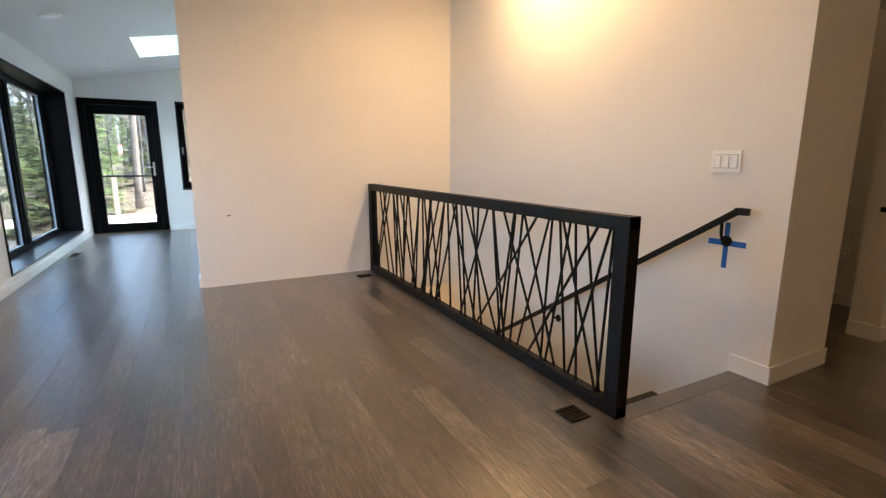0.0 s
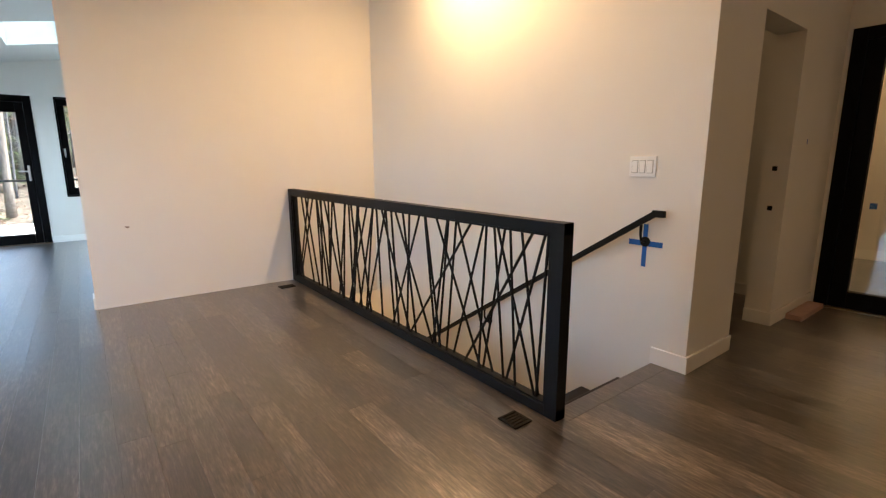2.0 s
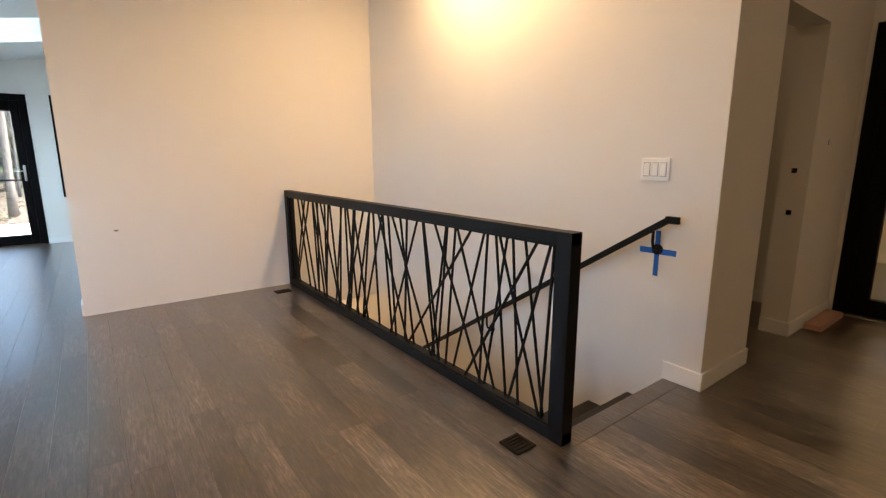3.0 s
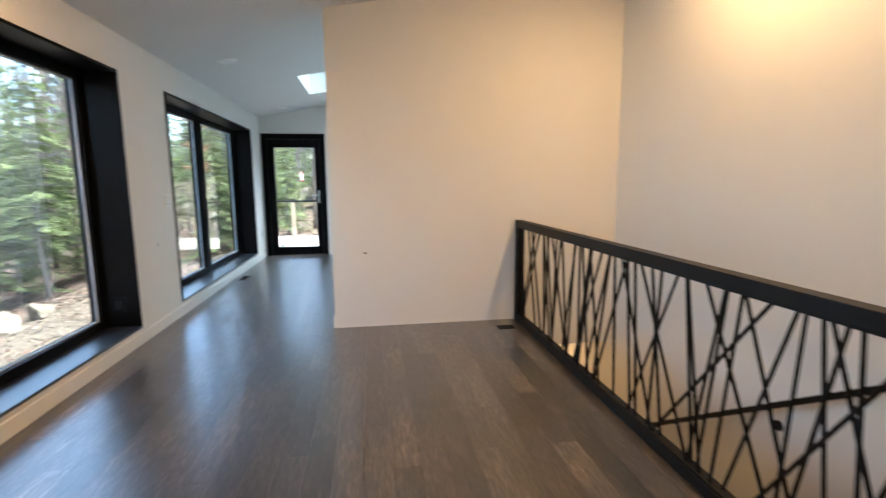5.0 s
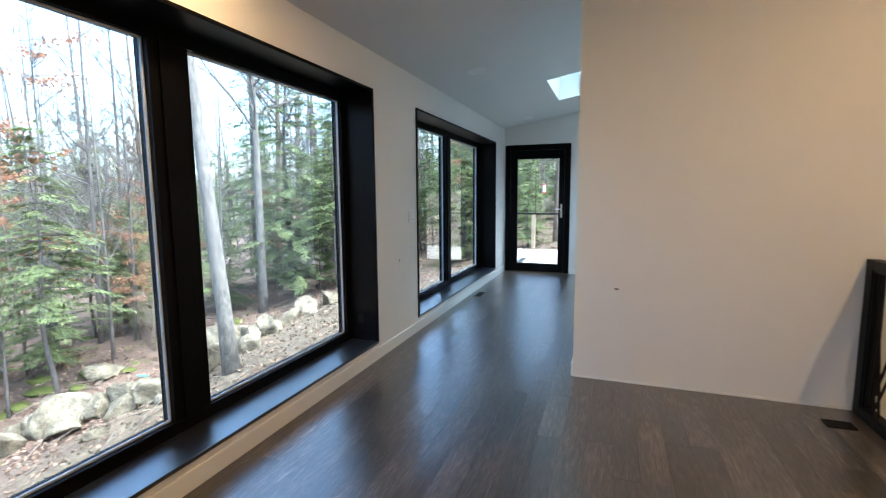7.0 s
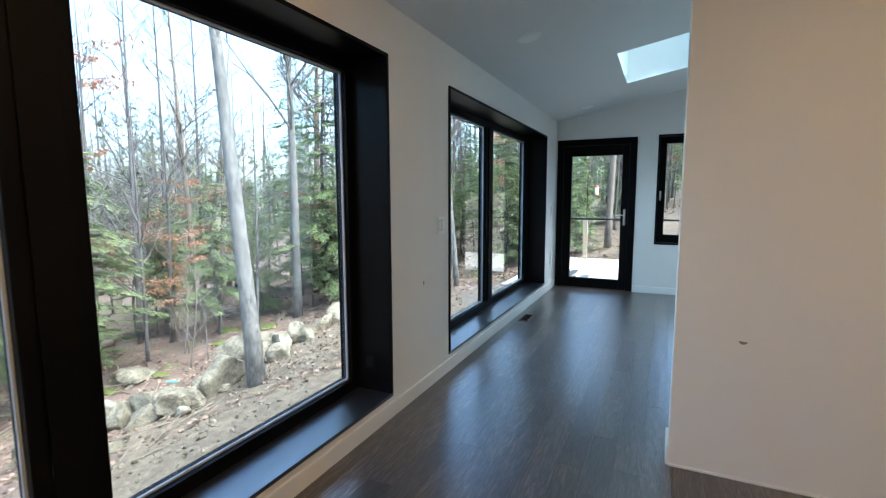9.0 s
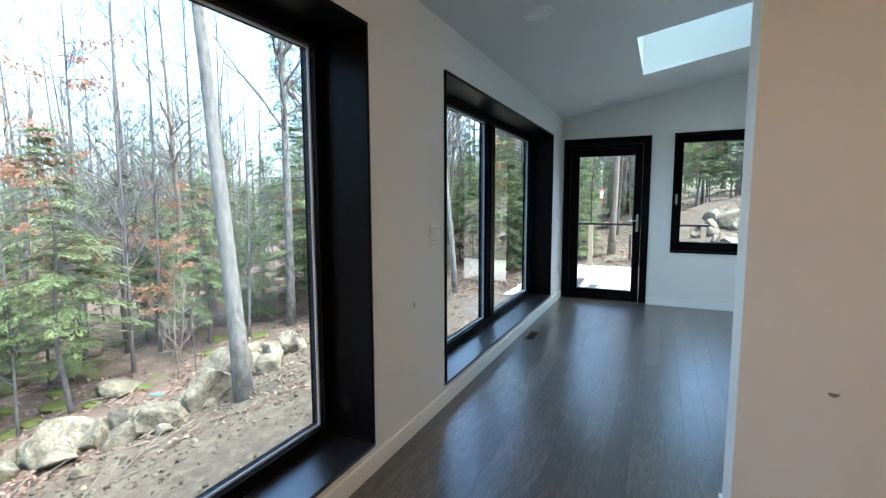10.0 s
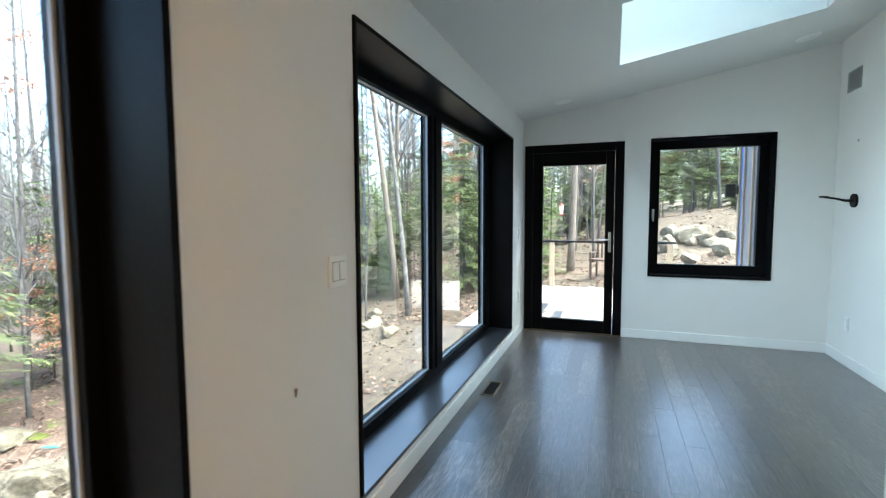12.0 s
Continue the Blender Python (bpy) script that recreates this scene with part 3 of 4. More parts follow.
# ---------------------------------------------------------------- plates, vents, lamps
def switch_plate(name, m, gangs, label, height=0.118, toggle=True):
    w = 0.07 + 0.046 * (gangs - 1)
    s = empty(name, (0, 0, 0), label, "switch")
    part("plate", blk(-w / 2, w / 2, -0.010, 0, -height / 2, height / 2, bevel=0.003), M_PLASTIC, s)
    for g in range(gangs):
        cx = (g - (gangs - 1) / 2) * 0.046
        # grey plate stands in for the shaded gap round each rocker
        part("bezel", blk(cx - 0.019, cx + 0.019, -0.0105, -0.0095, -0.037, 0.037), M_GREY, s)
        part("rocker", blk(cx - 0.0165, cx + 0.0165, -0.014, -0.009, -0.034, 0.034, bevel=0.002), M_PLASTIC, s)
    s.matrix_world = m
    return s


switch_plate("light_switch", pose(XE, 1.784, 1.162, 0, 0, -90), 3, "white three-gang switch plate on the stair wall")
switch_plate("light_switch", pose(XW, 5.513, 1.128, 0, 0, 90), 2, "white two-gang switch plate between the windows")
switch_plate("wall_outlet", pose(NOOK, 9.03, 0.37, 0, 0, -90), 1, "white outlet plate low on the nook wall")
switch_plate("wall_outlet", pose(XW, 9.16, 0.42, 0, 0, 90), 1, "white outlet plate beside the glazed door")
switch_plate("light_switch", pose(XW, 9.16, 1.14, 0, 0, 90), 1, "white single switch plate beside the glazed door")


def floor_vent(x0, x1, y0, y1, mat, label):
    v = empty("floor_vent", (0, 0, 0), label, "vent")
    # thin dark plate on the floor, painted as the shaded duct opening
    part("well", blk(x0 + 0.012, x1 - 0.012, y0 + 0.012, y1 - 0.012, 0.0, 0.003), M_CAVITY_SHADE, v)
    fr = bmesh.new()
    for b in ((x0, x1, y0, y0 + 0.014), (x0, x1, y1 - 0.014, y1), (x0, x0 + 0.014, y0 + 0.014, y1 - 0.014), (x1 - 0.014, x1, y0 + 0.014, y1 - 0.014)):
        box(fr, *b, 0.0, 0.008, bevel=0.002)
    part("frame", fr, mat, v)
    n = max(4, int((y1 - y0 - 0.03) / 0.018))
    for k in range(n):
        yy = y0 + 0.018 + (y1 - y0 - 0.036) * (k + 0.5) / n
        part("slat", blk(x0 + 0.014, x1 - 0.014, yy - 0.004, yy + 0.004, 0.002, 0.007), M_VENT, v)
    return v


floor_vent(1.498, 1.61, 1.638, 1.752, M_VENT, "dark square floor register beside the railing post")
floor_vent(1.468, 1.61, 4.665, 4.76, M_VENT, "dark floor register at the foot of the partition")
floor_vent(-1.39, -1.285, 7.28, 7.575, M_BRASSY, "bronze floor register under the window")


def ceiling_lamp(x, y, lit=False):
    c = empty("ceiling_light", (0, 0, 0), "flush round ceiling light, " + ("glowing warm, assumed out of view" if lit else "switched off"), "ceiling light", "recessed ceiling lights")
    trim = tube(bmesh.new(), (0, 0, -0.012), (0, 0, 0.002), 0.085, 0.095, sides=32)
    part("trim_ring", trim, M_TRIM, c)
    part("diffuser", tube(bmesh.new(), (0, 0, -0.016), (0, 0, -0.010), 0.068, 0.07, sides=32), M_LIT if lit else M_PLASTIC, c)
    c.matrix_world = pose(x, y, ceil_z(x), 0, -math.degrees(math.atan(0.178)), 0)
    return c


for x in (-0.98, 1.06):
    for y in (6.0, 8.93):
        if (x, y) != (1.06, 6.0):
            ceiling_lamp(x, y)
# first pair for the stair wall's glow; the rest are unseen, added as fill
for x, y, e in ((2.36, 2.92, 2.3), (2.36, 3.36, 2.3), (1.15, 1.62, 1.0), (-0.98, 3.07, 1.8), (-0.98, 0.14, 1.2), (3.3, -1.2, 0.85), (3.7, 2.9, 0.2)):
    ceiling_lamp(x, y, True)
    lamp("AREA", (x, y, ceil_z(x) - 0.03), e, 0.14)
ceiling_lamp(7.0, 1.2, True)
lamp("AREA", (7.0, 1.2, ceil_z(7.0) - 0.03), 2.6, 0.13)
# unseen lamp added at the stair foot to brighten the wall from below
lamp("AREA", (2.2, 6.6, -1.1), 1.0, 0.3, (2.35, 2.5, -0.5))

# small wall things
hook = empty("wall_sconce_base", (0, 0, 0), "black metal bracket arm with a round wall plate", "wall bracket")
part("wall_plate", tube(bmesh.new(), (NOOK - 0.018, 9.02, 1.455), (NOOK, 9.02, 1.455), 0.06, sides=24), M_METAL, hook)
part("arm", pipe(bmesh.new(), [(NOOK - 0.01, 9.02, 1.455), (NOOK - 0.07, 9.02, 1.4555), (NOOK - 0.14, 9.02, 1.475), (NOOK - 0.22, 9.02, 1.487)], [0.013, 0.012, 0.009, 0.008]), M_METAL, hook)
part("hook_end", blk(NOOK - 0.255, NOOK - 0.19, 9.005, 9.035, 1.484, 1.498, bevel=0.004), M_METAL, hook)
wv = empty("wall_vent", (0, 0, 0), "grey louvred air return high on the nook wall", "vent")
fr = bmesh.new()
for b in ((9.02, 9.26, 2.42, 2.435), (9.02, 9.26, 2.585, 2.60), (9.02, 9.035, 2.435, 2.585), (9.245, 9.26, 2.435, 2.585)):
    box(fr, NOOK - 0.01, NOOK, *b, bevel=0.002)
part("frame", fr, M_GREY, wv)
# dark plate painted as the shade behind the louvres
part("backing", blk(NOOK - 0.002, NOOK, 9.035, 9.245, 2.435, 2.585), M_CAVITY_SHADE, wv)
for k in range(9):
    part("louvre", blk(NOOK - 0.008, NOOK - 0.003, 9.035, 9.245, 2.44 + 0.0165 * k, 2.45 + 0.0165 * k), M_GREY, wv)
block = blk(4.24, 4.78, YB - 0.125, YB - 0.02, 0.0, 0.042, bevel=0.004)
tagged(link("lumber_offcut", block, M_PINKBLOCK), "pinkish offcut of lumber lying on the floor by the wall", "lumber")


def blemish(x, y, z, w, h, face):
    bm = bmesh.new()
    n = 9
    c = bm.verts.new((0, 0, 0.0012))
    ring = [bm.verts.new((w / 2 * math.cos(2 * math.pi * k / n) * (0.7 + 0.3 * math.sin(k * 2.3)), h / 2 * math.sin(2 * math.pi * k / n) * (0.75 + 0.25 * math.cos(k * 1.7)), 0)) for k in range(n)]
    for k in range(n):
        bm.faces.new((c, ring[k], ring[(k + 1) % n]))
    ob = link("wall_blemish", bm, M_SMUDGE)
    ob.matrix_world = Matrix.Translation((x, y, z)) @ (Matrix.Rotation(radians(90), 4, "X") if face == "s" else Matrix.Rotation(radians(90), 4, "Z") @ Matrix.Rotation(radians(90), 4, "X"))
    return tagged(ob, "small dark nick in the painted drywall", "blemish")


blemish(0.328, YP - 0.001, 0.664, 0.05, 0.02, "s")
blemish(XW + 0.001, 5.255, 0.75, 0.026, 0.045, "e")
for y, z in ((9.02, 1.97), (8.55, 1.99)):
    anchor = tube(bmesh.new(), (NOOK - 0.004, y, z), (NOOK, y, z), 0.011, 0.013, sides=12)
    tagged(link("wall_anchor", anchor, M_GREY), "small grey screw anchor in the nook wall", "anchor", "wall anchors")
reveal_outlet = empty("sill_outlet", (0, 0, 0), "black outlet plate low in the window box", "outlet")
part("plate", blk(-1.655, -1.555, W1[1] - 0.026, W1[1] - 0.0205, 0.27, 0.39, bevel=0.002), M_BLACK, reveal_outlet)
part("socket", blk(-1.63, -1.58, W1[1] - 0.029, W1[1] - 0.025, 0.295, 0.365, bevel=0.002), M_METAL, reveal_outlet)

for zz in (0.86, 1.14):
    sp = blk(HALL_X1 - 0.003, HALL_X1, YB + 0.07, YB + 0.1, zz - 0.016, zz + 0.016)
    tagged(link("strike_plate", sp, M_METAL), "small black strike plate on the doorway jamb", "strike plate", "jamb plates")
tagged(link("tape_scrap", blk(4.26, 4.275, YB - 0.001, YB - 0.0002, 1.31, 1.345), M_TAPE), "small scrap of blue tape on the wall", "tape")
tagged(link("tape_scrap", blk(XD + 2.69, XD + 2.699, 1.55, 1.62, 0.62, 0.69), M_TAPE), "small scrap of blue tape on the wall", "tape")
switch_plate("wall_outlet", pose(HALL_E, 1.98, 0.42, 0, 0, -90), 1, "white outlet plate low on the hall wall")

# ---------------------------------------------------------------- outdoors
def ground_z(x, y):
    sx, sy = x + 7.7, y - 9.5
    z = -2.7
    z += 0.2 * min(sx, 9.0) if sx > 0 else -8.0 * (1 - math.exp(sx / 40))
    z += 4.8 * (1 - math.exp(-sy / 40)) if sy > 0 else -3.0 * (1 - math.exp(sy / 25))
    z += 0.22 * noise.noise((x * 0.22, y * 0.22, 0.0)) + 0.06 * noise.noise((x * 1.1, y * 1.1, 3.0))
    z += 0.9 * math.exp(-((x - 3.8) ** 2 + (y - 24.5) ** 2) / 8)
    if -1.78 < x < 8.7 and -3.6 < y < 9.9:
        z = -3.3
    return z


def spread(n, near, far, centre):
    out = []
    for k in range(-n, n + 1):
        f = abs(k) / n
        out.append(centre + math.copysign(near * f + (far - near) * f ** 4, k))
    return out


gx, gy = spread(95, 26, 420, -8.0), spread(95, 26, 420, 9.0)
verts = [(x, y, ground_z(x, y)) for y in gy for x in gx]
W = len(gx)
faces = [(j * W + i, j * W + i + 1, (j + 1) * W + i + 1, (j + 1) * W + i) for j in range(len(gy) - 1) for i in range(W - 1)]
me = bpy.data.meshes.new("ground")
me.from_pydata(verts, [], faces)
me.materials.append(M_GROUND)
for p in me.polygons:
    p.use_smooth = True
tagged(new("ground", me), "sloping forest ground of leaf litter, bare soil and moss", "ground", kind="structure")


def boulder(x, y, r, seed, flat=0.7, sink=0.25, group="boulders along the cleared edge"):
    bm = bmesh.new()
    bmesh.ops.create_icosphere(bm, subdivisions=4 if r > 0.3 else 3, radius=1.0)
    rr = random.Random(seed)
    off = Vector((rr.uniform(0, 50), rr.uniform(0, 50), rr.uniform(0, 50)))
    planes = [(Vector((rr.gauss(0, 1), rr.gauss(0, 1), rr.gauss(0, 0.8))).normalized(), rr.uniform(0.34, 0.74)) for _ in range(12)]
    for v in bm.verts:
        p = v.co.copy()
        p *= 1 + 0.22 * noise.noise(p * 0.9 + off)
        for nrm, d in planes:
            over = p.dot(nrm) - d
            if over > 0:
                p -= nrm * over * 0.93
        p *= 1 + 0.09 * noise.noise(p * 2.3 + off) + 0.055 * noise.noise(p * 5 + off) + 0.03 * noise.noise(p * 12 + off)
        v.co = p
    sx, sy = rr.uniform(0.8, 1.25), rr.uniform(0.75, 1.1)
    bmesh.ops.transform(bm, matrix=Matrix.Rotation(rr.uniform(0, 6), 4, "Z") @ Matrix.Diagonal((r * sx * 1.25, r * sy * 1.25, r * flat * 1.2, 1)), verts=bm.verts)
    ob = link("boulder", bm, M_STONE, smooth=True)
    ob.location = (x, y, ground_z(x, y) + r * flat * (1 - 2 * sink) * 0.9)
    return tagged(ob, "pale fieldstone boulder half sunk in bare soil", "boulder", group)


rr = random.Random(5)
ROW = ((-10.5, 7.6, 0.62), (-11.1, 7.0, 0.45), (-10.7, 7.3, 0.33), (-10.0, 7.3, 0.42), (-10.6, 6.7, 0.40), (-9.8, 7.8, 0.36), (-9.5, 8.3, 0.52),
       (-9.2, 8.0, 0.33), (-9.7, 8.8, 0.42), (-8.8, 8.5, 0.52), (-9.0, 9.1, 0.33), (-8.7, 9.5, 0.55), (-9.7, 10.7, 0.72), (-9.9, 11.6, 0.4),
       (-8.7, 10.9, 0.42), (-9.5, 12.0, 0.38), (-9.2, 12.4, 0.5), (-9.0, 13.0, 0.45), (-10.3, 12.2, 0.4), (-8.9, 13.8, 0.5), (-8.6, 14.6, 0.4))
for t, (x, y, r) in enumerate(ROW):
    boulder(x, y, r, 100 + t, rr.uniform(0.65, 0.9), rr.uniform(0.2, 0.32))
for t in range(9):
    boulder(-11.5 - 0.1 * t + rr.uniform(-0.3, 0.3), 6.2 - 0.55 * t, rr.uniform(0.25, 0.5), 150 + t, rr.uniform(0.65, 0.9), 0.2)
for t in range(16):
    boulder(-9.4 + rr.uniform(-1.1, 1.1), rr.uniform(6.8, 14.0), rr.uniform(0.08, 0.17), 180 + t, 0.75, 0.25)
for t, (x, y) in enumerate(((-7.6, 17.0), (-7.2, 15.6), (-5.7, 14.4), (-7.1, 16.2), (-6.6, 15.2))):
    boulder(x, y, rr.uniform(0.16, 0.32), 210 + t, 0.7, 0.25)
boulder(-12.6, 9.8, 0.62, 305, 0.3)


def moss_clump(x, y, r, seed):
    bm = bmesh.new()
    bmesh.ops.create_icosphere(bm, subdivisions=3, radius=1.0)
    off = Vector((seed * 3.1, seed * 1.7, 0))
    for v in bm.verts:
        v.co *= 1 + 0.35 * noise.noise(v.co * 1.3 + off) + 0.12 * noise.noise(v.co * 5 + off)
    bmesh.ops.transform(bm, matrix=Matrix.Diagonal((r * 1.2, r * 0.9, r * 0.28, 1)), verts=bm.verts)
    ob = link("moss_clump", bm, M_MOSS, smooth=True)
    ob.location = (x, y, ground_z(x, y) + 0.02)
    return tagged(ob, "low cushion of yellow-green moss on the forest floor", "moss", "moss clumps")


for t, (x, y) in enumerate(((-19.1, 13.6), (-19.8, 16.2), (-13.6, 13.6), (-18.1, 16.5), (-14.0, 9.1), (-13.6, 8.4), (-15.9, 8.8), (-15.1, 9.7), (-13.6, 10.1), (-12.8, 9.3), (-13.7, 8.0), (-12.2, 10.2), (-12.5, 12.4), (-12.2, 14.1), (-16.0, 6.8), (-14.6, 7.3))):
    moss_clump(x, y, rr.uniform(0.18, 0.36) + 0.01 * max(0, -x - 14), t)
for t in range(46):
    boulder(rr.uniform(0.6, 5.5), rr.uniform(18.0, 22.0), rr.uniform(0.14, 0.4), 400 + t, 0.75, 0.2, "rubble pile")
bm = bmesh.new()
for t in range(3000):
    x, y = -7.6 + rr.gauss(0, 1.5), rr.uniform(2, 17)
    s = 0.010 + 0.042 * rr.random() ** 3
    bmesh.ops.create_icosphere(bm, subdivisions=1, radius=s, matrix=Matrix.Translation((x, y, ground_z(x, y) + s * 0.3)) @ Matrix.Rotation(rr.uniform(0, 6), 4, (rr.random(), rr.random(), 0.3)) @ Matrix.Diagonal((1.3, 0.85, 0.65, 1)))
tagged(link("gravel", bm, M_CLOD), "loose stones scattered over bare soil", "gravel", kind="stuff")
bm = bmesh.new()
for t in range(420):
    x, y = rr.uniform(-24, -7.5), rr.uniform(3, 20)
    a, l = rr.uniform(0, 6.28), rr.uniform(0.3, 1.6)
    z = ground_z(x, y) + 0.03
    x2, y2 = x + l * math.cos(a), y + l * math.sin(a)
    tube(bm, (x, y, z), (x2, y2, ground_z(x2, y2) + rr.uniform(0.03, 0.25)), rr.uniform(0.008, 0.022), 0.004, sides=5)
tagged(link("fallen_twigs", bm, M_BARK_TAN), "dead fallen sticks on the forest floor", "sticks", kind="stuff")


def blades(rows):
    """Many small flat leaves: each a place, a way, a width way and two half sizes."""
    vs, fs = [], []
    for p, w, u, l, h in rows:
        n = len(vs)
        vs += [p, p + w * (l * 0.45) + u * h, p + w * l, p + w * (l * 0.45) - u * h]
        fs.append((n, n + 1, n + 2, n + 3))
    return vs, fs


def leafy(name, rows, mat, parent):
    vs, fs = blades(rows)
    me = bpy.data.meshes.new(name)
    me.from_pydata([tuple(v) for v in vs], [], fs)
    me.materials.append(mat)
    ob = new(name, me)
    ob.parent = parent
    return ob


litter = []
for t in range(34000):
    d = 8.5 + 20 * rr.random() ** 1.4
    a = radians(rr.uniform(-28, 112))
    x, y = -d * math.sin(a), 4.0 + d * math.cos(a)
    if (x > -9.2 and y < 15 and rr.random() < 0.8) or (x > -3 and y < 15):
        continue
    w = Vector((rr.gauss(0, 1), rr.gauss(0, 1), rr.gauss(0, 0.3))).normalized()
    u = w.cross(Vector((rr.gauss(0, 0.4), rr.gauss(0, 0.4), 1))).normalized()
    litter.append((Vector((x, y, ground_z(x, y) + 0.025)), w, u, rr.uniform(0.08, 0.17), rr.uniform(0.025, 0.05)))
leaf_litter = leafy("leaf_litter", litter, M_LITTER, None)
tagged(leaf_litter, "dry fallen leaves covering the forest floor", "leaves", kind="stuff")


def hemlock(seed, height, low=0.12, spread_=0.24, mat=None):
    r = random.Random(seed)
    tree = empty("hemlock_tree", (0, 0, 0), "green hemlock with drooping feathery boughs", "tree", "forest evergreens")
    bm = bmesh.new()
    pts = [(0.12 * math.sin(k * 0.7 + seed), 0.12 * math.cos(k * 0.9 + seed) - 0.12 * math.cos(seed), height * k / 10 - (0.4 if k == 0 else 0)) for k in range(11)]
    pipe(bm, pts, [max(0.012, 0.0095 * height * (1 - k / 10.5)) for k in range(11)], 8)
    rows = []
    z = low * height
    while z < height * 0.985:
        f = z / height
        reach = max(0.25, spread_ * height * (1 - f) ** 0.75 * r.uniform(0.65, 1.1))
        for b in range(r.randint(3, 5)):
            a = r.uniform(0, 6.283)
            ln = reach * r.uniform(0.6, 1.1)
            rise = r.uniform(-0.05, 0.25)
            prev = Vector((0, 0, z))
            way = Vector((math.cos(a), math.sin(a), rise))
            side = Vector((-math.sin(a), math.cos(a), 0))
            steps = max(3, int(ln / 0.16))
            pts2 = []
            for s in range(steps + 1):
                g = s / steps
                pts2.append(Vector((0, 0, z)) + way * (ln * g) + Vector((0, 0, -0.22 * ln * g * g)) + side * (0.06 * ln * math.sin(g * 3 + a)))
            tube(bm, pts2[0], pts2[len(pts2) // 2], 0.012 + 0.004 * ln, 0.008, sides=4, caps=False)
            tube(bm, pts2[len(pts2) // 2], pts2[-1], 0.008, 0.003, sides=4, caps=False)
            for s in range(1, steps + 1):
                g = s / steps
                if g < 0.22:
                    continue
                w = (pts2[s] - pts2[s - 1]).normalized()
                tl = (0.16 + 0.34 * ln * (1 - g) * 0.5 + 0.08) * r.uniform(0.7, 1.2)
                for sg in (-1, 1):
                    d = (w * 0.75 + side * sg * r.uniform(0.5, 1.0) + Vector((0, 0, r.uniform(-0.35, 0.1)))).normalized()
                    m = max(3, int(tl / 0.07))
                    for q in range(m):
                        p = pts2[s] + d * (tl * q / m)
                        for turn in (-0.7, 0.7):
                            d2 = (d + side * (turn + r.uniform(-0.3, 0.3)) + Vector((0, 0, r.uniform(-0.3, 0.12)))).normalized()
                            u = d2.cross(Vector((r.uniform(-0.35, 0.35), r.uniform(-0.35, 0.35), 1))).normalized()
                            rows.append((p, d2, u, r.uniform(0.09, 0.19), r.uniform(0.017, 0.031)))
        z += r.uniform(0.12, 0.26) * (1.0 + 0.3 * (height > 12))
    part("trunk", bm, M_BARK_DARK, tree, smooth=True)
    leafy("crown", rows, mat or M_NEEDLE, tree)
    return tree


def bare_tree(seed, height, radius, mat, bend=0.0, lean=(0, 0), limbs=14, first=0.35, shrub=False):
    r = random.Random(seed)
    if shrub:
        tree = empty("leafless_shrub", (0, 0, 0), "thin leafless shrub growing among the trees", "shrub", "forest undergrowth")
    else:
        tree = empty("bare_tree", (0, 0, 0), "tall leafless tree with thin bare limbs", "tree", "forest leafless trees")
    bm = bmesh.new()
    pts = []
    for k in range(13):
        f = k / 12
        pts.append(Vector((lean[0] * f + bend * math.sin(f * 3.2), lean[1] * f + 0.5 * bend * math.sin(f * 4.1 + seed) - 0.5 * bend * math.sin(seed), height * f - (0.5 if k == 0 else 0))))
    rad = [radius * (1.25 if k == 0 else 1) * (1 - 0.85 * (k / 12) ** 1.1) for k in range(13)]
    pipe(bm, pts, rad, 12)
    part("trunk", bm, mat, tree, smooth=True)
    bl = bmesh.new()

    def limb(p, d, ln, rd, depth):
        q = p
        n = 3
        for s in range(n):
            d2 = (d + Vector((r.gauss(0, 0.16), r.gauss(0, 0.16), r.gauss(0.06, 0.1)))).normalized()
            e = q + d2 * ln / n
            tube(bl, q, e, rd * (1 - s / n * 0.6), rd * (1 - (s + 1) / n * 0.6), sides=5 if depth == 0 else 3, caps=False)
            if depth < 2:
                for c in range(r.randint(1, 2)):
                    nd = (d2 + Vector((r.gauss(0, 0.6), r.gauss(0, 0.6), r.gauss(0.15, 0.35)))).normalized()
                    limb(q.lerp(e, r.uniform(0.3, 1)), nd, ln * r.uniform(0.35, 0.55), max(0.003, rd * 0.5), depth + 1)
            q, d = e, d2

    for b in range(limbs):
        f = r.uniform(first, 0.98)
        k = min(11, int(f * 12))
        p = pts[k].lerp(pts[k + 1], f * 12 - k)
        a = r.uniform(0, 6.283)
        d = Vector((math.cos(a), math.sin(a), r.uniform(0.35, 1.1))).normalized()
        limb(p, d, height * r.uniform(0.12, 0.24) * (1.25 - f), max(0.008, rad[k] * 0.42), 0)
    part("branches", bl, mat, tree)
    return tree


